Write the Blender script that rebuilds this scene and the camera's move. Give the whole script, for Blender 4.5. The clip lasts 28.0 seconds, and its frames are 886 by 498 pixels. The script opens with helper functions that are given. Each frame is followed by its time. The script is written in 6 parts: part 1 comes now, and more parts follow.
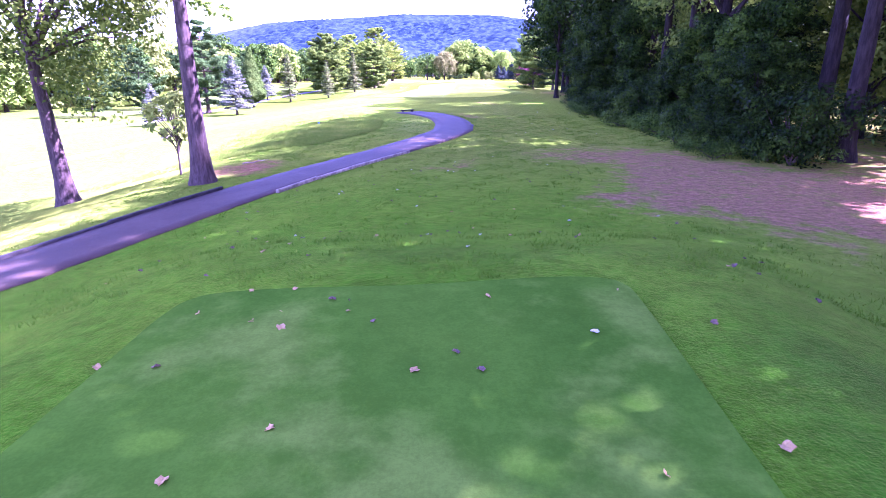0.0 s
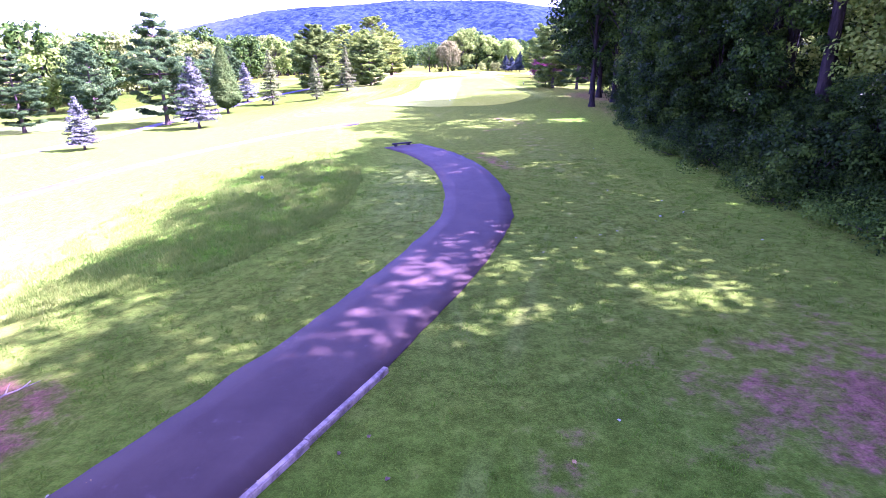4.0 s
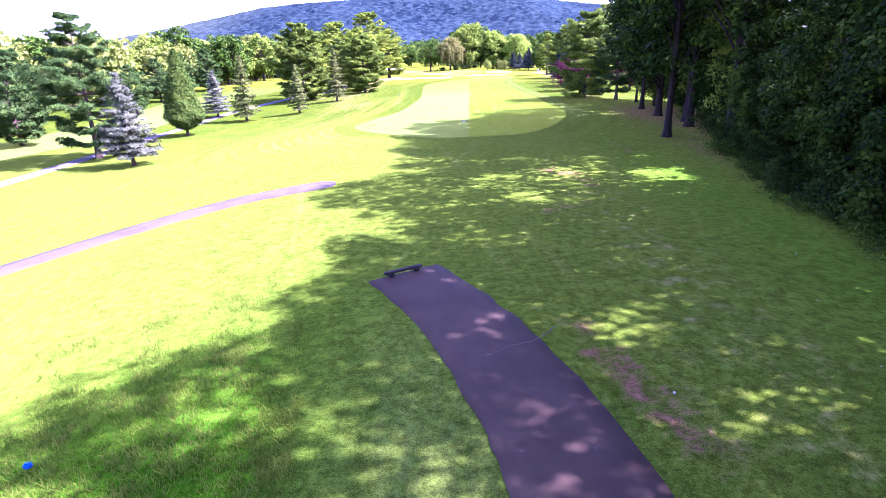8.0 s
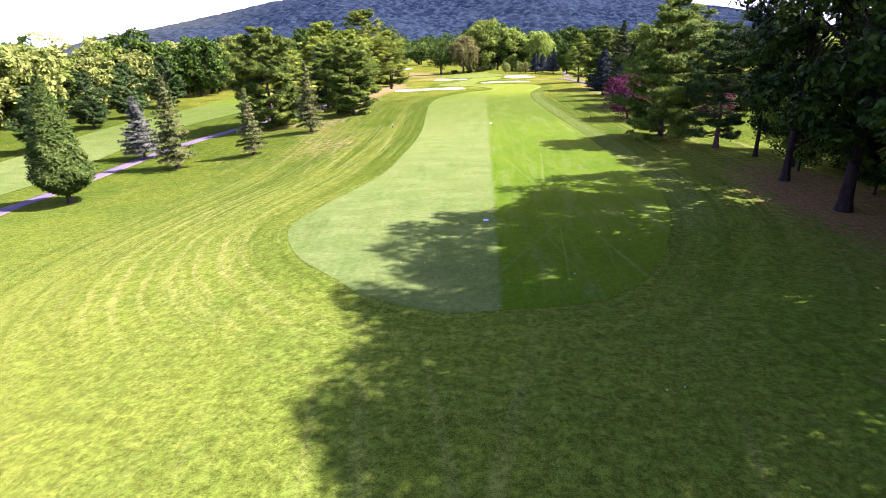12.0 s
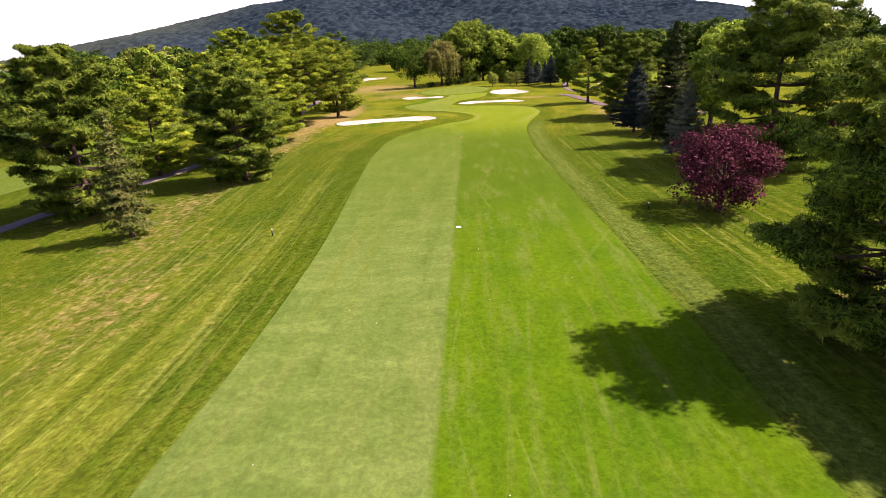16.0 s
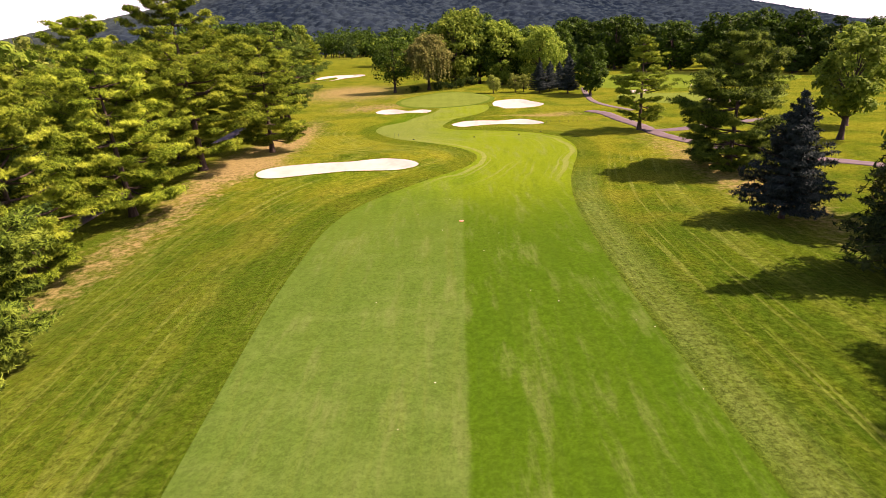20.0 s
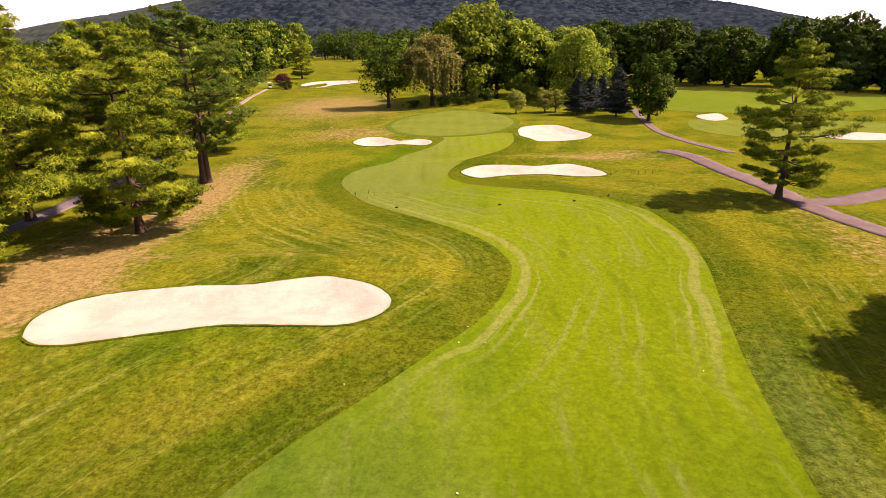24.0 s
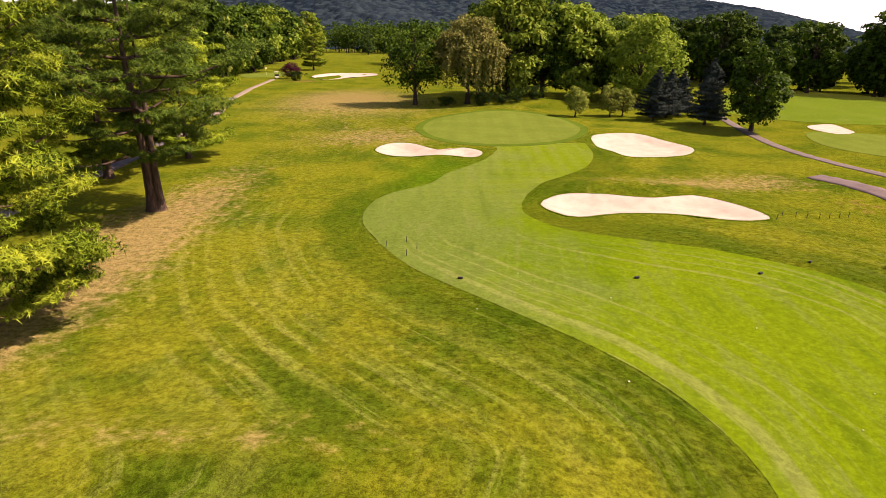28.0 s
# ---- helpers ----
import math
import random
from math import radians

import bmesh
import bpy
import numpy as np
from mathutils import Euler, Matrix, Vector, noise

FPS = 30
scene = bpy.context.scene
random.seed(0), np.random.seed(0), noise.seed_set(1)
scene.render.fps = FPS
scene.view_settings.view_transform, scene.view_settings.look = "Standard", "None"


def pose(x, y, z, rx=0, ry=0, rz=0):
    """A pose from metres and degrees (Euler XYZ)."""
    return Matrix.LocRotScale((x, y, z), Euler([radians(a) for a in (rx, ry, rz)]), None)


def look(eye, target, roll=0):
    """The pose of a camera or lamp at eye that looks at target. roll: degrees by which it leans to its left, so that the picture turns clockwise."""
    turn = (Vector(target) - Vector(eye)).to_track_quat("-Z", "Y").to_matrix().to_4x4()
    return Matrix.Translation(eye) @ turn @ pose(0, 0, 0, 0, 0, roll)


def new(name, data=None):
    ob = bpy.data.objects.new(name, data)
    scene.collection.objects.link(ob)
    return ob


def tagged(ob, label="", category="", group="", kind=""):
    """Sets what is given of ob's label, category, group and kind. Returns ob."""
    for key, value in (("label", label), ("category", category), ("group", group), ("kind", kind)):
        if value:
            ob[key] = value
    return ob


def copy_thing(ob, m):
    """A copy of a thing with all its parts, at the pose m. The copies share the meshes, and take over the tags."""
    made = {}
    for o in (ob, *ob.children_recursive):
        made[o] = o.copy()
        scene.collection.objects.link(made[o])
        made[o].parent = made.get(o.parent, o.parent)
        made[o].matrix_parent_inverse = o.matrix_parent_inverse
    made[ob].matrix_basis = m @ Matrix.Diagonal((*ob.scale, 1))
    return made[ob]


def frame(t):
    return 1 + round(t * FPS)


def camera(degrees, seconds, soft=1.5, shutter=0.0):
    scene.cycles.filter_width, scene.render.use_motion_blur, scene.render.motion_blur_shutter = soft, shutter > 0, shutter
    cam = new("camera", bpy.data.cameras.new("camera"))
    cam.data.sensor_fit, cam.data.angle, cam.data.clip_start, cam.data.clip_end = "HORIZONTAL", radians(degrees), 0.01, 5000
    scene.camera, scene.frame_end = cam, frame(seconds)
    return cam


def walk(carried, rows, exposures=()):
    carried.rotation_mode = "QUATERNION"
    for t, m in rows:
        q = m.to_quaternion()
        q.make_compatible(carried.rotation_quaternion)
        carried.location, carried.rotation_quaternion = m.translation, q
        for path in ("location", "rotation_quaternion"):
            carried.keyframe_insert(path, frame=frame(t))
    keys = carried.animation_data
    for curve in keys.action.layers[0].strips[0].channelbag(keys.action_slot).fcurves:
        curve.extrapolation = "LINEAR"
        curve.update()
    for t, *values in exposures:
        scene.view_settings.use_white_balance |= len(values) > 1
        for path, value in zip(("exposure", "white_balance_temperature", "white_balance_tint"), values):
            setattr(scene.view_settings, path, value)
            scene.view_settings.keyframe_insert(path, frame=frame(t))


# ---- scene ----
cam = camera(78.4, 28.0, soft=0.65)
PATH = [
    (0, (0.249, -0.048, 3.727), (0.217, 1.854, 3.112), -0.3),
    (0.5, (0.366, 2.251, 3.921), (0.325, 4.152, 3.301), -0.9),
    (1, (0.591, 4.676, 4.139), (0.539, 6.576, 3.515), -1.6),
    (1.5, (0.719, 6.888, 4.449), (0.661, 8.785, 3.818), -1.8),
    (2, (0.694, 9.309, 4.67), (0.633, 11.205, 4.037), -1.9),
    (2.5, (0.619, 11.687, 4.914), (0.561, 13.581, 4.274), -1.6),
    (3, (0.242, 14.043, 5.096), (0.197, 15.937, 4.455), -1.0),
    (3.5, (-0.185, 16.128, 5.389), (-0.228, 18.019, 4.742), -0.9),
    (4, (-0.526, 18.229, 5.724), (-0.572, 20.118, 5.067), -0.9),
    (4.5, (-0.812, 20.525, 6.046), (-0.865, 22.409, 5.376), -1.9),
    (6.5, (-1.85, 30.549, 6.902), (-1.899, 32.432, 6.23), -1.8),
    (7, (-2.089, 33.344, 7.115), (-2.137, 35.227, 6.442), -1.8),
    (7.5, (-2.277, 36.233, 7.235), (-2.328, 38.115, 6.562), -1.7),
    (8, (-2.344, 39.095, 7.446), (-2.395, 40.977, 6.772), -1.7),
    (8.5, (-2.402, 42.149, 7.77), (-2.456, 44.03, 7.094), -1.7),
    (9, (-2.455, 45.259, 8.133), (-2.515, 47.139, 7.455), -1.8),
    (9.5, (-2.693, 48.582, 8.499), (-2.76, 50.461, 7.816), -1.7),
    (10, (-2.725, 52.281, 8.886), (-2.802, 54.158, 8.202), -1.8),
    (10.5, (-2.686, 56.429, 9.273), (-2.765, 58.306, 8.585), -1.9),
    (11, (-2.683, 60.858, 9.663), (-2.766, 62.734, 8.974), -1.8),
    (11.5, (-2.43, 65.533, 10.008), (-2.525, 67.408, 9.319), -1.8),
    (12, (-2.286, 70.437, 10.53), (-2.384, 72.31, 9.835), -2.0),
    (12.5, (-2.127, 75.445, 11.145), (-2.225, 77.315, 10.441), -2.2),
    (13, (-1.834, 80.579, 11.638), (-1.931, 82.447, 10.931), -2.6),
    (13.5, (-1.419, 85.803, 11.664), (-1.519, 87.676, 10.97), -2.9),
    (15.5, (0.753, 106.718, 12.568), (0.67, 108.592, 11.874), -3.0),
    (16, (1.236, 111.973, 12.605), (1.164, 113.847, 11.91), -3.0),
    (16.5, (1.446, 116.866, 12.756), (1.383, 118.739, 12.055), -3.0),
    (17, (1.607, 121.888, 12.964), (1.549, 123.758, 12.258), -3.1),
    (17.5, (1.654, 127.085, 13.258), (1.602, 128.953, 12.545), -2.8),
    (18, (1.6, 131.821, 13.624), (1.552, 133.687, 12.905), -2.8),
    (18.5, (1.192, 136.607, 13.885), (1.152, 138.471, 13.161), -2.7),
    (19, (1.031, 141.752, 14.004), (0.993, 143.615, 13.277), -2.7),
    (19.5, (0.91, 146.399, 14.011), (0.879, 148.262, 13.284), -2.5),
    (20, (0.755, 151.105, 14.071), (0.726, 152.967, 13.341), -2.4),
    (20.5, (0.53, 155.888, 14.119), (0.503, 157.747, 13.384), -2.1),
    (21, (0.428, 160.624, 14.213), (0.404, 162.482, 13.475), -2.0),
    (21.5, (0.633, 165.038, 14.265), (0.605, 166.897, 13.528), -2.3),
    (22, (0.982, 169.235, 14.567), (0.934, 171.094, 13.831), -2.4),
    (22.5, (1.101, 173.3, 14.723), (1.053, 175.159, 13.987), -2.1),
    (24.5, (0.401, 189.453, 13.106), (0.366, 191.321, 12.392), -0.7),
    (25, (-0.228, 192.311, 12.834), (-0.258, 194.18, 12.121), -0.4),
    (25.5, (-0.916, 194.797, 12.486), (-0.971, 196.665, 11.773), 0.0),
    (26, (-1.881, 197.062, 12.186), (-1.938, 198.93, 11.473), 0.2),
    (26.5, (-2.671, 199.019, 11.884), (-2.729, 200.886, 11.169), 0.4),
    (27, (-3.332, 201.227, 11.594), (-3.401, 203.093, 10.877), 0.5),
    (27.5, (-3.815, 203.678, 11.334), (-3.883, 205.542, 10.614), 0.7),
    (28, (-4.089, 206.093, 11.235), (-4.156, 207.956, 10.511), 0.6),
]
EXPOSURES = [(0, 4.08, 4800, 96), (2, 4.22, 4780, 104), (4, 3.93, 4850, 100), (7, 3.53, 4980, 73), (9, 3.22, 5080, 69), (11, 2.68, 5250, 65), (13.5, 1.88, 6250, 47), (16, 1.51, 7050, 39), (20, 1.49, 7500, 44), (24, 1.34, 8200, 46), (28, 1.22, 8000, 34)]
walk(cam, [(t, look(eye, target, roll)) for t, eye, target, roll in PATH], EXPOSURES)

# ---- light ----
SUN_AZ, SUN_EL = 84.0, 50.0          # clockwise from +y, and above the horizon
world = bpy.data.worlds.new("sky_world")
scene.world = world
world.use_nodes = True
wn = world.node_tree.nodes
sky = wn.new("ShaderNodeTexSky")
sky.sky_type, sky.sun_disc = "NISHITA", False
sky.sun_elevation, sky.sun_rotation = radians(SUN_EL), radians(SUN_AZ)
sky.air_density, sky.dust_density, sky.ozone_density = 1.0, 1.5, 1.0
haze = wn.new("ShaderNodeMix")                 # summer haze: the sky pales evenly towards the horizon
haze.data_type = "RGBA"
haze.inputs[7].default_value = (0.55, 0.58, 0.63, 1)
up = wn.new("ShaderNodeSeparateXYZ")
ways = wn.new("ShaderNodeTexCoord")
fade = wn.new("ShaderNodeMapRange")
fade.interpolation_type = "SMOOTHSTEP"
for k, v in ((1, 0.32), (2, 0.0), (3, 0.0), (4, 1.0)):
    fade.inputs[k].default_value = v
dim = wn.new("ShaderNodeVectorMath")
dim.operation = "SCALE"
dim.inputs["Scale"].default_value = 0.071
links = world.node_tree.links
links.new(ways.outputs["Generated"], up.inputs[0])
links.new(up.outputs[2], fade.inputs[0])
links.new(fade.outputs[0], haze.inputs[0])
links.new(sky.outputs[0], dim.inputs[0])
links.new(dim.outputs[0], haze.inputs[6])
links.new(haze.outputs[2], wn["Background"].inputs[0])
wn["Background"].inputs[1].default_value = 1.2
sun = new("sun", bpy.data.lights.new("sun", "SUN"))
sun.data.energy, sun.data.angle, sun.data.color = 5.0, radians(0.6), (1.0, 0.93, 0.82)
sun_dir = Vector((math.sin(radians(SUN_AZ)) * math.cos(radians(SUN_EL)), math.cos(radians(SUN_AZ)) * math.cos(radians(SUN_EL)), math.sin(radians(SUN_EL))))
sun.matrix_world = look(sun_dir * 100, (0, 0, 0))


# ---- materials ----
class Nodes:
    """A short hand for building node materials."""

    def __init__(self, name):
        self.mat = bpy.data.materials.new(name)
        self.mat.use_nodes = True
        self.tree = self.mat.node_tree
        self.bsdf = self.tree.nodes["Principled BSDF"]
        self.out = self.tree.nodes["Material Output"]

    def node(self, kind, **inputs):
        n = self.tree.nodes.new("ShaderNode" + kind)
        for k, v in inputs.items():
            key = int(k[1:]) if k[0] == "i" and k[1:].isdigit() else k.replace("_", " ")
            self.put(n.inputs[key], v)
        return n

    def put(self, socket, v):
        if isinstance(v, bpy.types.NodeSocket):
            self.tree.links.new(v, socket)
        else:
            socket.default_value = v

    def math(self, op, a, b=0.0, c=0.0, clamp=False):
        n = self.node("Math", i0=a, i1=b, i2=c)
        n.operation, n.use_clamp = op, clamp
        return n.outputs[0]

    def mix(self, f, a, b, how="MIX"):
        n = self.tree.nodes.new("ShaderNodeMix")
        n.data_type, n.blend_type = "RGBA", how
        for key, v in ((0, f), (6, a), (7, b)):
            self.put(n.inputs[key], (*v, 1) if isinstance(v, tuple) and len(v) == 3 else v)
        return n.outputs[2]

    def noise(self, scale, detail=4, rough=0.55, vector=None, distortion=0.0):
        n = self.node("TexNoise", Scale=scale, Detail=detail, Roughness=rough, Distortion=distortion)
        if vector is not None:
            self.put(n.inputs["Vector"], vector)
        return n.outputs[0]

    def ramp(self, f, lo, hi, a=0.0, b=1.0):
        n = self.node("MapRange", i0=f, i1=lo, i2=hi, i3=a, i4=b)
        n.interpolation_type = "SMOOTHSTEP"
        return n.outputs[0]

    def place(self):
        return self.node("NewGeometry").outputs["Position"]

    def attr(self, name):
        n = self.tree.nodes.new("ShaderNodeAttribute")
        n.attribute_name = name
        return n.outputs["Fac"]

    def bump(self, height, strength, distance):
        self.put(self.bsdf.inputs["Normal"], self.node("Bump", Strength=strength, Distance=distance, Height=height).outputs[0])

    def done(self, colour, rough=0.8, spec=0.3, sheen=None):
        if sheen:
            self.put(self.bsdf.inputs["Sheen Weight"], sheen[0])
            self.put(self.bsdf.inputs["Sheen Roughness"], 0.25)
            self.put(self.bsdf.inputs["Sheen Tint"], (*sheen[1], 1))
        self.put(self.bsdf.inputs["Base Color"], (*colour, 1) if isinstance(colour, tuple) else colour)
        self.put(self.bsdf.inputs["Roughness"], rough)
        self.put(self.bsdf.inputs["Specular IOR Level"], spec)
        return self.mat


def stretch(n, p, x, y, z):
    v = n.tree.nodes.new("ShaderNodeVectorMath")
    v.operation = "MULTIPLY"
    n.put(v.inputs[0], p)
    v.inputs[1].default_value = (x, y, z)
    return v.outputs[0]


def tracks(n, p, turn, width):
    """Long thin wheel and mower lines running askew, as 0..1."""
    q = n.tree.nodes.new("ShaderNodeVectorRotate")
    q.rotation_type = "Z_AXIS"
    n.put(q.inputs["Vector"], p)
    q.inputs["Angle"].default_value = radians(turn)
    thin = n.noise(1.0, 3, 0.5, stretch(n, q.outputs[0], width, 0.02, 1))
    return n.math("MULTIPLY", n.ramp(thin, 0.6, 0.7), n.ramp(n.noise(0.08, 4, 0.6, p), 0.42, 0.6))


def turf(name, base, dark, straw, fine=1.0):
    n = Nodes(name)
    p = n.place()
    col = n.mix(n.ramp(n.noise(0.22, 5, 0.6, p), 0.35, 0.68), base, dark)
    col = n.mix(n.math("MULTIPLY", n.ramp(n.noise(1.1, 6, 0.65, p), 0.5, 0.75), 0.5 * fine), col, straw)
    return n, p, col


def grainy(n, p, col, fine=1.0, calm=None):
    """Blades, tufts and small hollows of turf, over all its other tones."""
    grain = n.math("ADD", n.math("MULTIPLY", n.noise(30.0, 3, 0.8, p), 0.55), n.math("MULTIPLY", n.noise(5.5, 5, 0.75, p), 0.45))
    grain = n.math("ADD", grain, n.math("MULTIPLY", n.math("SUBTRACT", n.noise(2.2, 8, 0.8, p), 0.5), 0.6))
    v = n.ramp(grain, 0.36, 0.66, 0.88 - 0.5 * fine, 0.88 + 0.54 * fine)
    if calm is not None:
        v = n.math("ADD", n.math("MULTIPLY", n.math("SUBTRACT", v, 0.88), calm), 0.88)
    return n.mix(1.0, col, n.node("CombineColor", i0=v, i1=v, i2=v).outputs[0], "MULTIPLY")


def m_rough():
    n, p, col = turf("rough_turf", (0.05, 0.08, 0.004), (0.022, 0.055, 0.003), (0.115, 0.102, 0.016))
    col = n.mix(n.ramp(n.node("SeparateXYZ", i0=p).outputs[1], 150, 86, 0.0, 0.5), col, (0.115, 0.17, 0.018))
    y = n.node("SeparateXYZ", i0=p).outputs[1]
    side = n.attr("lane")
    mown = n.math("MULTIPLY", n.math("MULTIPLY", n.ramp(side, 25.0, 13.0), n.ramp(y, 78, 108)), n.ramp(y, 244, 230, 0.3, 1.0))
    run = n.node("CombineXYZ", i0=side, i1=n.math("MULTIPLY", y, 0.022), i2=n.math("MULTIPLY", n.node("SeparateXYZ", i0=p).outputs[0], 0.022)).outputs[0]
    streak = n.noise(0.9, 4, 0.62, run)
    fine_streak = n.noise(2.6, 3, 0.6, run)
    col = n.mix(n.math("MULTIPLY", n.math("MULTIPLY", n.ramp(streak, 0.5, 0.64), mown), 0.36), col, (0.13, 0.155, 0.024))
    col = n.mix(n.math("MULTIPLY", n.math("MULTIPLY", n.ramp(streak, 0.48, 0.36), mown), 0.62), col, (0.02, 0.05, 0.003))
    col = n.mix(n.math("MULTIPLY", n.math("MULTIPLY", n.ramp(fine_streak, 0.55, 0.65), mown), 0.5), col, (0.145, 0.172, 0.034))
    col = n.mix(n.math("MULTIPLY", n.math("MULTIPLY", n.ramp(fine_streak, 0.42, 0.34), mown), 0.35), col, (0.02, 0.042, 0.003))
    for turn in (14.0, -11.0):
        col = n.mix(n.math("MULTIPLY", tracks(n, p, turn, 1.0), 0.22), col, (0.2, 0.205, 0.05))
    bare = n.math("MULTIPLY", n.ramp(n.noise(0.16, 6, 0.7, p), 0.46, 0.66), n.ramp(y, 165, 195))
    col = n.mix(n.math("MULTIPLY", bare, 0.26), col, (0.165, 0.118, 0.022))
    wob = n.math("ADD", side, n.math("MULTIPLY", n.noise(0.3, 2, 0.5, p), 0.9))
    wave = n.ramp(n.math("SINE", n.math("MULTIPLY", wob, 2 * math.pi / 1.35)), 0.35, 0.95)
    round_end = n.math("MULTIPLY", n.ramp(y, 214, 219), n.ramp(y, 244, 238))
    round_start = n.math("MULTIPLY", n.ramp(y, 88, 94), n.ramp(y, 122, 108))
    x = n.node("SeparateXYZ", i0=p).outputs[0]
    round_end = n.math("MULTIPLY", n.math("MULTIPLY", round_end, n.ramp(side, 4.2, 6.0)), n.ramp(x, -8.0, -11.5))
    round_start = n.math("MULTIPLY", n.math("MULTIPLY", round_start, n.ramp(side, 2.0, 3.2)), n.ramp(x, 4.0, -3.0, 0.0, 0.6))
    marks = n.math("MULTIPLY", n.math("ADD", round_end, round_start), n.ramp(side, 14.5, 11.0))
    marks = n.math("MULTIPLY", n.math("MULTIPLY", marks, wave), n.ramp(n.noise(0.2, 5, 0.7, p), 0.34, 0.5))
    col = n.mix(n.math("MULTIPLY", marks, 0.5), col, (0.2, 0.21, 0.045))
    # yellower far rough, with the distant grazing glow painted into its tone
    col = n.mix(n.math("MULTIPLY", n.ramp(y, 182, 216), n.ramp(n.noise(0.16, 5, 0.65, p), 0.36, 0.62, 0.1, 0.72)), col, (0.118, 0.13, 0.008))
    collar = n.math("MULTIPLY", n.ramp(side, 3.6, 2.2), n.ramp(y, 90, 96))
    col = n.mix(n.math("MULTIPLY", collar, n.ramp(y, 105, 150, 0.22, 0.5)), col, (0.02, 0.05, 0.002))
    # near-view and lens darkening painted into the rough over y 140-208
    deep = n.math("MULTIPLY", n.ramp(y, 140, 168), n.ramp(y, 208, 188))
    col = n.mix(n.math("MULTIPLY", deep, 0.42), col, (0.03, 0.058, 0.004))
    col = n.mix(n.attr("lush"), col, n.mix(n.ramp(n.noise(0.45, 3, 0.5, p), 0.35, 0.65), (0.026, 0.118, 0.001), (0.05, 0.14, 0.003)))
    # shade of the tee's banks, painted as darker grass
    col = n.mix(n.math("MULTIPLY", n.attr("bank_shade"), n.ramp(n.noise(0.8, 5, 0.65, p), 0.3, 0.6, 0.35, 0.95)), col, (0.012, 0.052, 0.004))
    broken = n.noise(1.1, 8, 0.74, p)
    col = n.mix(n.math("MULTIPLY", n.attr("worn"), n.ramp(n.noise(3.0, 5, 0.7, stretch(n, p, 1.2, 0.1, 1)), 0.3, 0.65, 0.25, 0.85)), col, (0.125, 0.165, 0.042))
    col = n.mix(n.ramp(n.math("ADD", n.attr("dry"), n.math("MULTIPLY", n.math("SUBTRACT", broken, 0.5), 1.7)), 0.3, 0.85, 0.0, 0.85), col, (0.205, 0.148, 0.062))
    soil = n.ramp(n.math("ADD", n.attr("soil"), n.math("MULTIPLY", n.math("SUBTRACT", broken, 0.5), 2.4)), 0.42, 1.0, 0.0, 0.9)
    chips = n.mix(n.ramp(n.noise(5.0, 6, 0.8, p), 0.35, 0.7), (0.11, 0.036, 0.03), (0.25, 0.092, 0.07))
    col = n.mix(soil, col, chips)
    col = grainy(n, p, col, 1.0, n.ramp(y, 20, 34, 0.55, 1.0))
    n.bump(n.math("ADD", n.noise(30.0, 4, 0.7, p), n.math("MULTIPLY", n.noise(3.0, 4, 0.6, p), 2.0)), 0.6, 0.06)
    return n.done(col, 0.95, 0.0, (0.22, (0.8, 0.78, 0.12)))


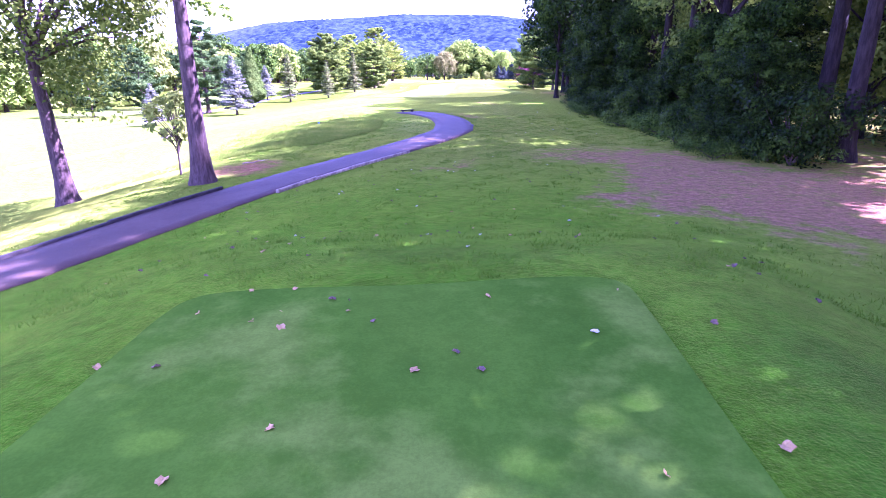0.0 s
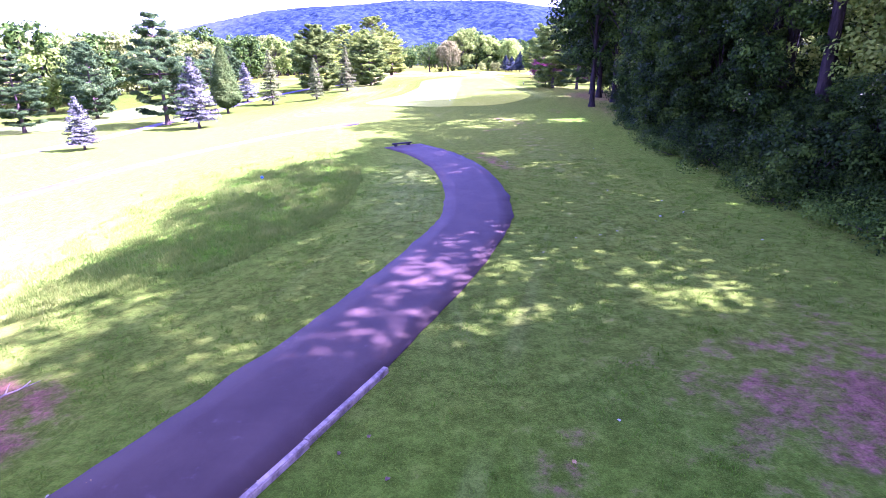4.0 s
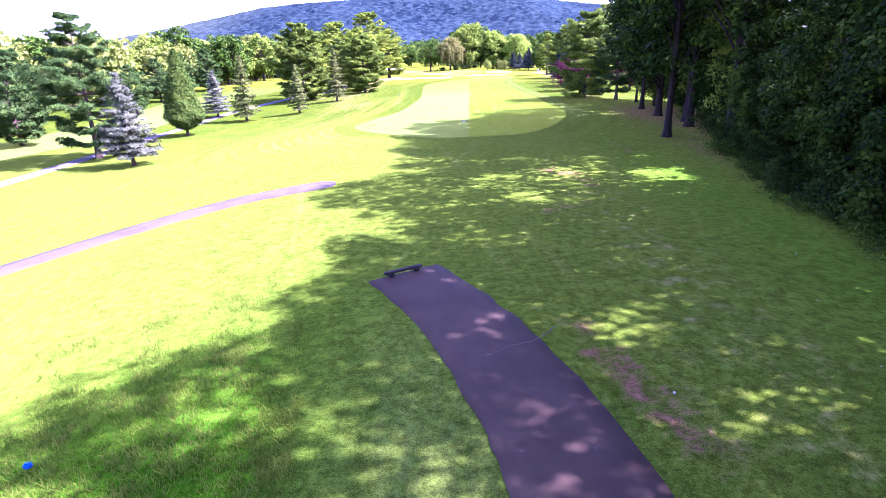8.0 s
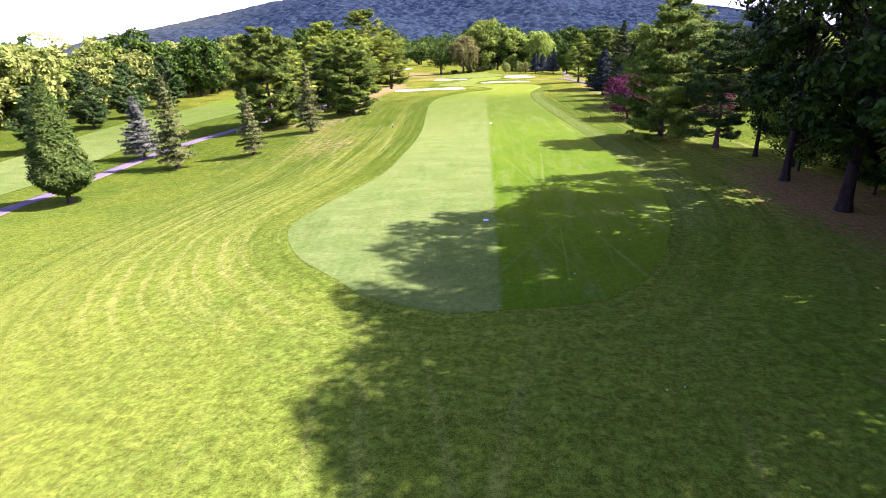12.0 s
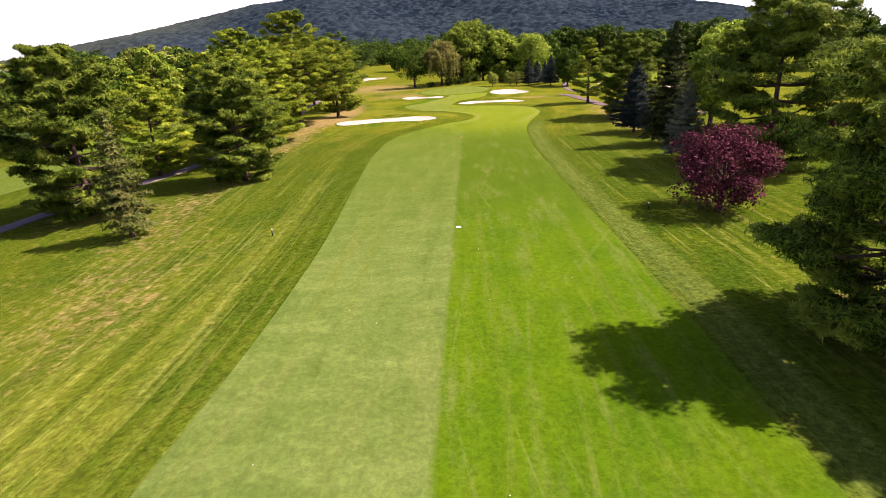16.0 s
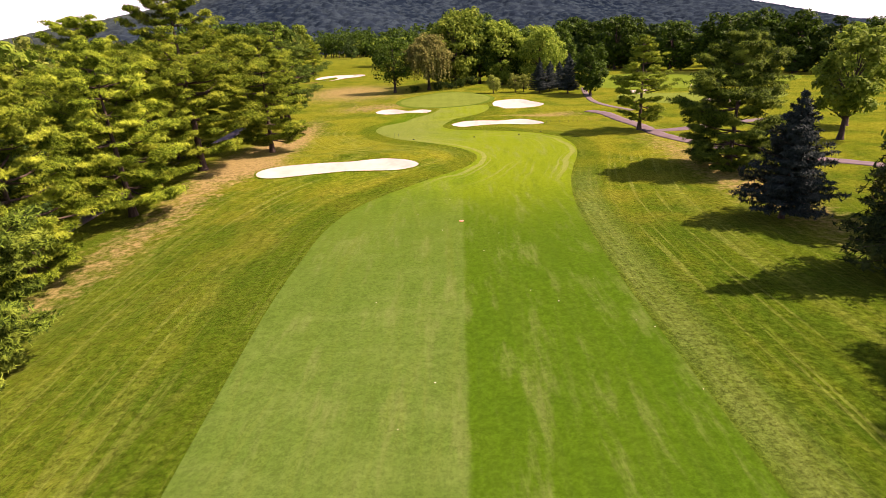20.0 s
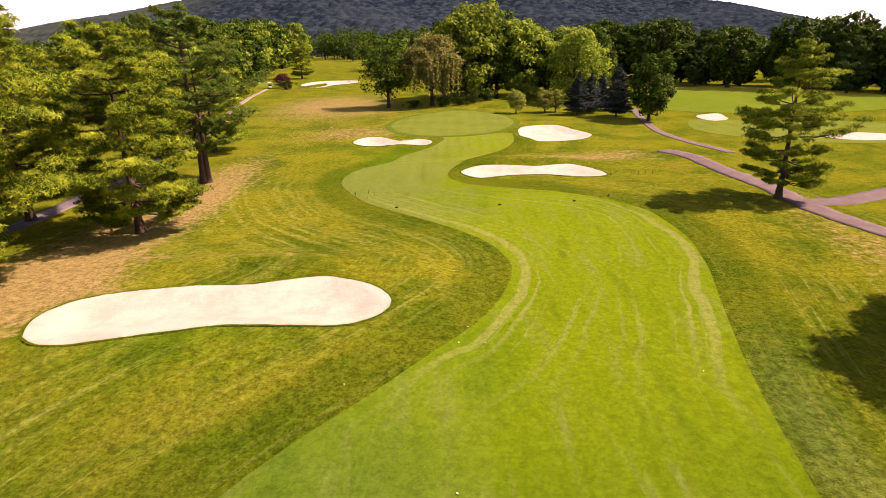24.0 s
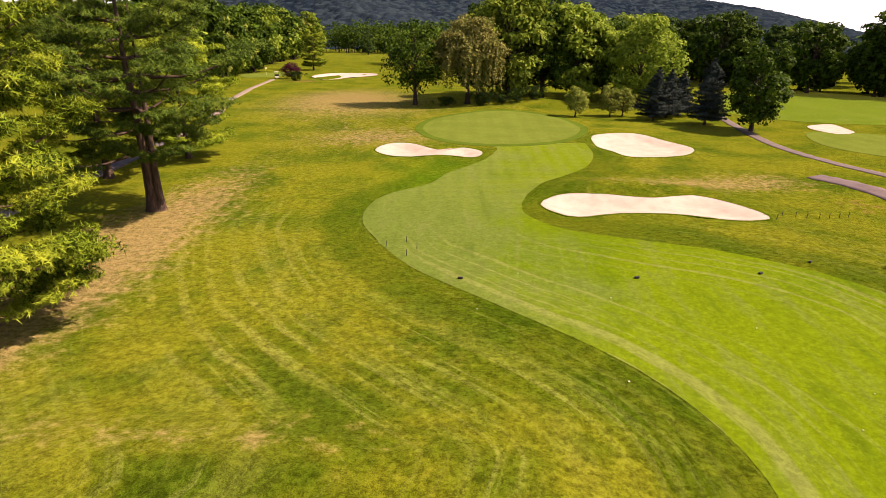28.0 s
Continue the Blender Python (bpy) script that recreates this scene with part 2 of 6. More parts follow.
def m_fairway():
    n, p, col = turf("fairway_turf", (0.052, 0.108, 0.003), (0.036, 0.09, 0.003), (0.069, 0.094, 0.008), 0.6)
    sep = n.node("SeparateXYZ", i0=p)
    edge = n.math("SUBTRACT", sep.outputs[0], n.math("MULTIPLY_ADD", sep.outputs[1], 0.028, -3.4))
    edge = n.math("ADD", edge, n.math("MULTIPLY", n.noise(0.6, 3, 0.5, p), 0.5))
    left = n.math("MULTIPLY", n.ramp(edge, 0.35, -0.05), n.math("MULTIPLY", n.ramp(sep.outputs[1], 212, 190), n.ramp(sep.outputs[1], 165, 208, 1.0, 0.6)))
    pale = n.mix(n.ramp(n.noise(1.0, 5, 0.6, stretch(n, p, 0.25, 0.6, 1)), 0.4, 0.7), (0.078, 0.121, 0.027), (0.108, 0.153, 0.039))
    col = n.mix(n.math("MULTIPLY", left, 0.85), col, pale)
    lines = n.noise(1.0, 5, 0.65, stretch(n, p, 1.3, 0.03, 1))
    col = n.mix(n.math("MULTIPLY", n.ramp(lines, 0.48, 0.7), n.math("MULTIPLY", n.ramp(sep.outputs[1], 118, 150, 0.22, 0.5), n.ramp(sep.outputs[1], 188, 200, 1.0, 0.35))), col, (0.092, 0.122, 0.020))
    for turn in (6.0, -9.0, 28.0):
        col = n.mix(n.math("MULTIPLY", tracks(n, p, turn, 1.7), 0.24 if turn > 20 else 0.42), col, (0.12, 0.155, 0.032))
    # yellow fairway turf, brightened to carry the glow of the grazing view
    gold = n.math("MULTIPLY", n.ramp(n.noise(0.07, 3, 0.5, p), 0.3, 0.6, 0.4, 1.0), n.ramp(sep.outputs[1], 180, 208))
    gold = n.math("MULTIPLY", gold, n.ramp(n.math("ADD", sep.outputs[0], n.math("MULTIPLY", n.ramp(sep.outputs[1], 190, 215), 12.0)), 0.0, 9.0, 0.25, 1.0))
    gold = n.math("MULTIPLY", gold, n.ramp(sep.outputs[0], 26, 21))
    col = n.mix(n.math("MULTIPLY", gold, 0.78), col, (0.1, 0.15, 0.005))
    # view-angle and lens dimming painted into the fairway, less on the left stripe
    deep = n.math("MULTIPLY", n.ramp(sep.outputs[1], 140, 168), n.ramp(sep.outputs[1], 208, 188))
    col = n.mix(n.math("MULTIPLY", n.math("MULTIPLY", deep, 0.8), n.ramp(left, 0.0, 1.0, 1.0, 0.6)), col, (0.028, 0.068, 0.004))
    patch = n.math("ADD", sep.outputs[0], n.math("MULTIPLY", n.noise(0.16, 4, 0.6, p), 26.0))
    near_green = n.math("MULTIPLY", n.ramp(sep.outputs[1], 214, 232), n.ramp(patch, 17, 9))
    col = n.mix(n.math("MULTIPLY", near_green, 0.8), col, (0.084, 0.122, 0.025))
    diag = n.math("MULTIPLY", n.math("SINE", n.math("MULTIPLY", n.math("ADD", sep.outputs[0], sep.outputs[1]), 2.1)), n.math("SINE", n.math("MULTIPLY", n.math("SUBTRACT", sep.outputs[0], sep.outputs[1]), 2.1)))
    col = n.mix(n.math("MULTIPLY", n.math("MULTIPLY", n.ramp(diag, -0.25, 0.25), n.ramp(sep.outputs[1], 240, 250)), 0.35), col, (0.115, 0.16, 0.024))
    inset = n.math("ADD", n.attr("inset"), n.math("MULTIPLY", n.noise(0.12, 3, 0.5, p), 2.2))
    ring = n.noise(1.0, 3, 0.6, n.node("CombineXYZ", i0=n.math("MULTIPLY", inset, 1.7), i1=n.math("MULTIPLY", sep.outputs[1], 0.03), i2=3.0).outputs[0])
    round_turn = n.math("MULTIPLY", n.math("MULTIPLY", n.ramp(sep.outputs[1], 200, 212), n.ramp(sep.outputs[1], 240, 232)), n.ramp(n.attr("inset"), 6.5, 3.5))
    col = n.mix(n.math("MULTIPLY", n.math("MULTIPLY", n.ramp(ring, 0.5, 0.62), round_turn), 0.6), col, (0.15, 0.175, 0.045))
    blot = n.noise(1.0, 7, 0.68, stretch(n, p, 0.7, 0.12, 1))
    col = n.mix(n.math("MULTIPLY", n.ramp(blot, 0.5, 0.7), 0.45), col, (0.110, 0.137, 0.037))
    col = n.mix(n.math("MULTIPLY", n.ramp(blot, 0.48, 0.28), 0.35), col, (0.021, 0.053, 0.005))
    col = grainy(n, p, col, 0.45)
    n.bump(n.noise(40.0, 3, 0.7, p), 0.25, 0.03)
    return n.done(col, 0.95, 0.0, (0.5, (0.85, 0.85, 0.12)))


def m_green(name, a, b, pitch, along, thin=None):
    n, p, col = turf(name, a, b, tuple(1.25 * v for v in a), 0.4)
    sep = n.node("SeparateXYZ", i0=p)
    w = n.math("SINE", n.math("MULTIPLY", sep.outputs[along], 2 * math.pi / pitch))
    col = n.mix(n.math("MULTIPLY", n.ramp(w, -0.7, 0.7), 0.10), col, tuple(1.35 * v for v in a))
    # pale patches: worn turf, and soft sun dapples painted along with it
    if thin is not None:
        col = n.mix(n.ramp(n.noise(0.55, 5, 0.6, p), 0.5, 0.68, 0.0, 0.5), col, thin)
    col = grainy(n, p, col, 0.2)
    n.bump(n.noise(50.0, 3, 0.7, p), 0.15, 0.02)
    return n.done(col, 0.95, 0.0)


def m_sand():
    n = Nodes("bunker_sand")
    p = n.place()
    col = n.mix(n.ramp(n.noise(0.8, 5, 0.6, p), 0.35, 0.7), (0.37, 0.31, 0.25), (0.31, 0.255, 0.205))
    col = n.mix(n.math("MULTIPLY", n.ramp(n.noise(60.0, 2, 0.7, p), 0.5, 0.8), 0.4), col, (0.32, 0.26, 0.205))
    n.bump(n.math("ADD", n.noise(22.0, 4, 0.6, p), n.math("MULTIPLY", n.noise(2.5, 4, 0.6, p), 3.0)), 0.5, 0.04)
    return n.done(col, 0.95, 0.1)


def m_asphalt(name="path_asphalt", dark=(0.034, 0.018, 0.011), pale=(0.054, 0.032, 0.0195)):
    n = Nodes(name)
    p = n.place()
    col = n.mix(n.ramp(n.noise(0.7, 6, 0.65, p), 0.3, 0.75), dark, pale)
    col = n.mix(n.math("MULTIPLY", n.ramp(n.noise(70.0, 3, 0.8, p), 0.45, 0.8), 0.4), col, (0.10, 0.068, 0.06))
    col = n.mix(n.math("MULTIPLY", n.ramp(n.noise(2.2, 6, 0.75, p), 0.6, 0.78), 0.35), col, (0.18, 0.13, 0.135))
    n.bump(n.noise(90.0, 3, 0.8, p), 0.5, 0.01)
    return n.done(col, 0.85, 0.25)


def m_plain(name, a, b, scale=6.0, rough=0.7, bump=0.3, metal=0.0, spec=0.3):
    n = Nodes(name)
    tc = n.node("TexCoord").outputs["Object"]
    col = n.mix(n.ramp(n.noise(scale, 5, 0.65, tc), 0.3, 0.72), a, b)
    rnd = n.node("ObjectInfo").outputs["Random"]
    v = n.ramp(rnd, 0, 1, 0.85, 1.12)
    col = n.mix(1.0, col, n.node("CombineColor", i0=v, i1=v, i2=v).outputs[0], "MULTIPLY")
    n.bump(n.noise(scale * 4, 4, 0.7, tc), bump, 0.02)
    n.bsdf.inputs["Metallic"].default_value = metal
    return n.done(col, rough, spec)


def m_bark(name, a, b):
    n = Nodes(name)
    tc = n.node("TexCoord").outputs["Object"]
    q = stretch(n, tc, 9, 9, 1.6)
    col = n.mix(n.ramp(n.noise(1.0, 6, 0.7, q), 0.35, 0.68), a, b)
    n.bump(n.noise(1.6, 6, 0.75, q), 0.9, 0.05)
    return n.done(col, 0.9, 0.15)


def m_leaf(name, a, b, c, through_light=0.3, spec=0.03):
    """Foliage: three tones by island and by tree, some light passing through."""
    n = Nodes(name)
    rnd = n.node("NewGeometry").outputs["Random Per Island"]
    tree = n.node("ObjectInfo").outputs["Random"]
    col = n.mix(n.ramp(rnd, 0.1, 0.95), a, b)
    col = n.mix(n.math("MULTIPLY", n.ramp(n.noise(0.55, 3, 0.6, n.node("TexCoord").outputs["Object"]), 0.45, 0.7), 0.7), col, c)
    v = n.ramp(tree, 0, 1, 0.82, 1.18)
    col = n.mix(1.0, col, n.node("CombineColor", i0=v, i1=v, i2=v).outputs[0], "MULTIPLY")
    n.done(col, 0.6, spec)
    tr = n.node("BsdfTranslucent", Color=col)
    ms = n.node("MixShader", i0=through_light, i1=n.bsdf.outputs[0], i2=tr.outputs[0])
    n.put(n.out.inputs[0], ms.outputs[0])
    return n.mat


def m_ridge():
    """Far forest canopy: painted haze-blue, paler and darker stands, left end painted sunlit."""
    n = Nodes("hazed_ridge_forest")
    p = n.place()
    # the blue in these tones is distance haze put into the base colour
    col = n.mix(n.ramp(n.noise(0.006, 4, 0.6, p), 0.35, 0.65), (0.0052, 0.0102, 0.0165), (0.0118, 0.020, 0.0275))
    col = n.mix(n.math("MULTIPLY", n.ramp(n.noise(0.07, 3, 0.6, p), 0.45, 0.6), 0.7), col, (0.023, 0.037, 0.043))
    # sunlit canopy of the left end, painted paler by position
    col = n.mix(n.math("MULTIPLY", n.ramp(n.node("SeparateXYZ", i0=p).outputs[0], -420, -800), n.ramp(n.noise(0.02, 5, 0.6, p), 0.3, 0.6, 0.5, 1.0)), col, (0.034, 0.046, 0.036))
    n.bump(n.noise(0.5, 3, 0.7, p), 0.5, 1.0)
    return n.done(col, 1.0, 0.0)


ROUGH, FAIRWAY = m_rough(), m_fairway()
GREEN = m_green("green_turf", (0.1, 0.138, 0.022), (0.085, 0.12, 0.018), 2.4, 0)
COLLAR = m_green("collar_turf", (0.066, 0.108, 0.012), (0.054, 0.09, 0.01), 3.0, 1)
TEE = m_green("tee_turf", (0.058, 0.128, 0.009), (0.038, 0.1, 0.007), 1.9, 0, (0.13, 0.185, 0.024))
SAND, ASPHALT = m_sand(), m_asphalt()
DUSTY = m_asphalt("dusty_asphalt", (0.08, 0.062, 0.055), (0.118, 0.092, 0.08))
PINK_TRACK = m_asphalt("pink_track", (0.07, 0.048, 0.046), (0.105, 0.077, 0.072))
SPUR = m_asphalt("spur_asphalt", (0.046, 0.036, 0.032), (0.074, 0.06, 0.053))
TAN_TRACK = m_asphalt("tan_track", (0.16, 0.125, 0.09), (0.24, 0.19, 0.14))
WORN_ASPHALT = m_asphalt("worn_asphalt", (0.085, 0.07, 0.078), (0.13, 0.105, 0.11))
BARK = m_bark("grey_brown_bark", (0.032, 0.02, 0.017), (0.082, 0.054, 0.047))
# near-black bark, holding the wood's shade in its colour
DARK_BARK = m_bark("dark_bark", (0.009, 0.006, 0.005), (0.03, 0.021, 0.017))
PINE_BARK = m_bark("pine_bark", (0.045, 0.03, 0.022), (0.11, 0.075, 0.055))
# dark gaps and sunlit plumes are put into these widely spread tones
PINE = m_leaf("pine_needles", (0.014, 0.036, 0.003), (0.22, 0.315, 0.022), (0.46, 0.54, 0.05), 0.3)
PINE_DARK = m_leaf("dark_pine_needles", (0.014, 0.036, 0.008), (0.055, 0.105, 0.02), (0.095, 0.155, 0.03), 0.18)
SPRUCE = m_leaf("green_spruce_needles", (0.06, 0.095, 0.018), (0.125, 0.145, 0.034), (0.165, 0.155, 0.05), 0.15)
BLUE = m_leaf("blue_spruce_needles", (0.045, 0.056, 0.036), (0.125, 0.138, 0.088), (0.23, 0.24, 0.16), 0.08)
CEDAR = m_leaf("cedar_sprays", (0.03, 0.06, 0.008), (0.065, 0.105, 0.014), (0.09, 0.13, 0.02), 0.15)
LEAF = m_leaf("broad_leaves", (0.085, 0.15, 0.016), (0.2, 0.28, 0.03), (0.265, 0.33, 0.042), 0.36)
LEAF_DARK = m_leaf("dark_broad_leaves", (0.01, 0.026, 0.002), (0.045, 0.095, 0.008), (0.1, 0.17, 0.014), 0.28, 0.05)
# wood's shade put into near-black leaves, lit specks into the third tone
LEAF_SHADY = m_leaf("shaded_woodland_leaves", (0.003, 0.008, 0.001), (0.018, 0.043, 0.004), (0.07, 0.13, 0.01), 0.2, 0.05)
LEAF_OLIVE = m_leaf("olive_leaves", (0.115, 0.16, 0.026), (0.22, 0.265, 0.044), (0.27, 0.29, 0.056), 0.32)
WILLOW = m_leaf("willow_leaves", (0.12, 0.135, 0.03), (0.2, 0.195, 0.05), (0.24, 0.215, 0.065), 0.3)
PLUM = m_leaf("purple_plum_leaves", (0.035, 0.009, 0.014), (0.09, 0.02, 0.034), (0.125, 0.035, 0.05), 0.2)
STEEL = m_plain("black_paint", (0.012, 0.012, 0.014), (0.03, 0.03, 0.03), 8, 0.5)
WHITE = m_plain("white_paint", (0.75, 0.75, 0.72), (0.62, 0.61, 0.57), 8, 0.6)
TIMBER = m_plain("weathered_timber", (0.13, 0.095, 0.07), (0.36, 0.28, 0.2), 5, 0.85, 0.6)
DARK_TIMBER = m_plain("creosoted_timber", (0.02, 0.016, 0.016), (0.05, 0.04, 0.036), 5, 0.8, 0.6)


# ---- the lie of the land ----
def ss(a, b, x):
    t = np.clip((np.asarray(x, float) - a) / (b - a), 0, 1)
    return t * t * (3 - 2 * t)


def curve(keys, v):
    """A smooth line through a few (v, value) keys."""
    k = np.array(keys, float)
    d = np.gradient(k[:, 1], k[:, 0])
    i = np.clip(np.searchsorted(k[:, 0], v) - 1, 0, len(k) - 2)
    w = k[i + 1, 0] - k[i, 0]
    t = np.clip((v - k[i, 0]) / w, 0, 1)
    return (2 * t**3 - 3 * t**2 + 1) * k[i, 1] + (t**3 - 2 * t**2 + t) * w * d[i] + (3 * t**2 - 2 * t**3) * k[i + 1, 1] + (t**3 - t**2) * w * d[i + 1]


def loop(keys, n):
    """A closed smooth outline through corner keys, as n points."""
    k = np.array(keys, float)
    m = len(k)
    t = np.linspace(0, m, n, endpoint=False)
    i = t.astype(int)
    f = (t - i)[:, None]
    p0, p1, p2, p3 = k[(i - 1) % m], k[i], k[(i + 1) % m], k[(i + 2) % m]
    return 0.5 * (2 * p1 + (p2 - p0) * f + (2 * p0 - 5 * p1 + 4 * p2 - p3) * f**2 + (3 * p1 - p0 - 3 * p2 + p3) * f**3)


def line(keys, step):
    """An open smooth line through keys, at even steps."""
    k = np.array(keys, float)
    k = np.vstack([2 * k[0] - k[1], k, 2 * k[-1] - k[-2]])
    t = np.linspace(0, len(k) - 3, 40 * (len(k) - 3))
    i = np.minimum(t.astype(int), len(k) - 4)
    f = (t - i)[:, None]
    p0, p1, p2, p3 = k[i], k[i + 1], k[i + 2], k[i + 3]
    q = 0.5 * (2 * p1 + (p2 - p0) * f + (2 * p0 - 5 * p1 + 4 * p2 - p3) * f**2 + (3 * p1 - p0 - 3 * p2 + p3) * f**3)
    s = np.r_[0, np.cumsum(np.linalg.norm(np.diff(q, axis=0), axis=1))]
    u = np.linspace(0, s[-1], max(2, int(s[-1] / step) + 1))
    return np.stack([np.interp(u, s, q[:, 0]), np.interp(u, s, q[:, 1])], 1)


BUNKERS = {
    "long": [(-20.3, 209.4), (-19.8, 211.2), (-18.5, 212.2), (-16.4, 212.9), (-13.6, 213.4), (-10.9, 213.5), (-8.7, 214.1), (-6.5, 214.5), (-4.2, 213.6), (-2.8, 212.3), (-2.5, 210.9), (-3.4, 209.6), (-4.9, 209.0), (-7.6, 209.0), (-10.4, 209.0), (-13.0, 208.4), (-15.3, 207.8), (-17.6, 207.3), (-19.4, 207.8)],
    "left": [(-13.5, 263.5), (-12.3, 266.4), (-9.8, 266.4), (-6.5, 263.2), (-4.1, 264.5), (-2.1, 262.6), (-3.0, 260.0), (-6.4, 260.9), (-9.8, 260.0), (-12.2, 261.0)],
    "front": [(1.6, 244.4), (3.4, 247.0), (6.4, 247.2), (10.2, 246.5), (13.8, 247.4), (16.0, 245.6), (17.0, 242.3), (14.4, 241.4), (10.7, 242.4), (6.9, 242.4), (3.4, 241.6)],
    "right": [(10.5, 266.9), (11.8, 273.5), (17.4, 275.0), (19.6, 270.9), (21.2, 266.8), (18.6, 262.9), (13.2, 261.6), (11.6, 264.1)],
    "far": [(-50.8, 377.8), (-49.8, 389.3), (-45.3, 396.5), (-35.4, 395.5), (-32.2, 387.2), (-35.2, 378.3), (-38.5, 372.6), (-41.0, 365.1), (-43.5, 364.6), (-47.5, 371.0)],
    "far_right": [(43.6, 283.1), (45.1, 286.9), (49.5, 289.0), (48.8, 284.5), (47.5, 280.7), (44.5, 279.2)],
    "edge_right": [(52.6, 263.0), (56.0, 266.5), (62.0, 265.0), (61.0, 260.0), (55.0, 260.0)],
}
OUTLINES = {k: loop(v, 96) for k, v in BUNKERS.items()}
GREEN_LINE = loop([(-9.4, 277.0), (-7.4, 287.0), (0.6, 294.0), (8.6, 290.0), (11.0, 279.0), (7.4, 270.0), (0.0, 266.6), (-6.4, 269.0)], 96)


def depth_in(outline, x, y):
    """How far (x, y) lies inside an outline, negative outside, within a few metres of it."""
    a, b = outline, np.roll(outline, -1, 0)
    e = b - a
    p = np.stack([x, y], -1)[..., None, :]
    t = np.clip(((p - a) * e).sum(-1) / (e * e).sum(-1), 0, 1)
    far = np.linalg.norm(p - a - t[..., None] * e, axis=-1).min(-1)
    cross = ((a[:, 1] > y[..., None]) != (b[:, 1] > y[..., None])) & (x[..., None] < a[:, 0] + e[:, 0] * (y[..., None] - a[:, 1]) / np.where(e[:, 1] == 0, 1e-9, e[:, 1]))
    return np.where(cross.sum(-1) % 2 == 1, far, -far)


def lie(x, y):
    """The height of the land before any bunker is dug."""
    x, y = np.asarray(x, float), np.asarray(y, float)
    z = -(3.2 - 2.2 * ss(125, 175, y) - 1.0 * ss(180, 215, y)) * ss(-6, -42, x)
    e = 1 - ss(32, 62, y)
    z = z - (0.45 * ss(-1, -9, x) + 1.2 * ss(-9, -22, x)) * e
    z = z + 1.15 * (1 - ss(7.0, 13.5, y)) * (1 - ss(3.6, 8, np.abs(x + 0.3)))
    z = z + 0.5 * ss(250, 275, y) * np.exp(-(((x - 2) / 17) ** 2)) * (1 - ss(300, 330, y))
    z = z + 0.9 * np.exp(-(((x - 9) / 7) ** 2) - ((y - 309) / 7) ** 2)
    z = z + 0.9 * ss(5, -4, x) * ss(-44, -30, x) * np.exp(-(((y - 213) / 11) ** 2))
    z = z + 0.45 * np.exp(-(((x + 12) / 8.5) ** 2) - ((y - 216.9) / 1.6) ** 2)
    z = z + 0.5 * np.exp(-(((x - 9) / 7) ** 2) - ((y - 249.6) / 1.7) ** 2)
    z = z + 0.35 * np.exp(-(((x - 16) / 5) ** 2) - ((y - 277.4) / 2.0) ** 2)
    z = z + 0.10 * np.sin(x * 0.21 + 1.3 * np.sin(y * 0.05)) * np.sin(y * 0.13 + 0.6)
    return z


def land(x, y):
    """The ground with its bunkers dug out."""
    x, y = np.asarray(x, float), np.asarray(y, float)
    z = lie(x, y)
    for key, o in OUTLINES.items():
        if key in ("far_right", "edge_right"):
            continue
        near = (np.abs(x - o[:, 0].mean()) < np.ptp(o[:, 0])) & (np.abs(y - o[:, 1].mean()) < np.ptp(o[:, 1]) + 3)
        if near.any():
            d = depth_in(o, x[near], y[near])
            z[near] -= 0.75 * ss(0.0, 1.6, d)
    return z


def at(x, y):
    return float(land(np.array([x]), np.array([y]))[0])


def mesh_of(name, verts, faces, mat, smooth=False):
    """A mesh from arrays; the faces all have the same number of corners."""
    verts, faces = np.asarray(verts, np.float32), np.asarray(faces, np.int32)
    me = bpy.data.meshes.new(name)
    me.vertices.add(len(verts))
    me.vertices.foreach_set("co", verts.ravel())
    me.loops.add(faces.size)
    me.loops.foreach_set("vertex_index", faces.ravel())
    me.polygons.add(len(faces))
    me.polygons.foreach_set("loop_start", np.arange(0, faces.size, faces.shape[1], dtype=np.int32))
    me.polygons.foreach_set("use_smooth", np.full(len(faces), smooth))
    me.materials.append(mat)
    me.update(calc_edges=True)
    return me


def grid_faces(rows, cols, closed=False):
    i, j = np.meshgrid(np.arange(rows - 1), np.arange(cols if closed else cols - 1), indexing="ij")
    j2 = (j + 1) % cols
    return np.stack([i * cols + j, i * cols + j2, (i + 1) * cols + j2, (i + 1) * cols + j], -1).reshape(-1, 4)


def part(name, me, parent, label="", category=""):
    ob = new(name, me)
    ob.parent = parent
    return tagged(ob, label, category)


def spread(*spans):
    """Grid lines: (start, end, step) spans joined."""
    return np.unique(np.concatenate([np.arange(a, b, s) for a, b, s in spans]).round(3))


FAR = np.geomspace(140, 4200, 14)
gx = np.r_[-FAR[::-1], spread((-130, -34, 3.0), (-34, 34, 0.55), (34, 131, 3.0)), FAR]
gy = np.r_[-FAR[::-1], spread((-130, -8, 4.0), (-8, 60, 0.5), (60, 300, 0.8), (300, 440, 4.0)), 440 + FAR]
GX, GY = np.meshgrid(gx, gy)
gz = land(GX.ravel(), GY.ravel())
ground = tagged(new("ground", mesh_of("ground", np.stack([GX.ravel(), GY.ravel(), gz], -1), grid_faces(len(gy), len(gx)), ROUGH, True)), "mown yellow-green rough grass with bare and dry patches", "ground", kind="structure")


def blob(x, y, cx, cy, rx, ry, turn=0.0):
    c, s = math.cos(radians(turn)), math.sin(radians(turn))
    u, v = (x - cx) * c + (y - cy) * s, -(x - cx) * s + (y - cy) * c
    return np.exp(-((u / rx) ** 2 + (v / ry) ** 2))


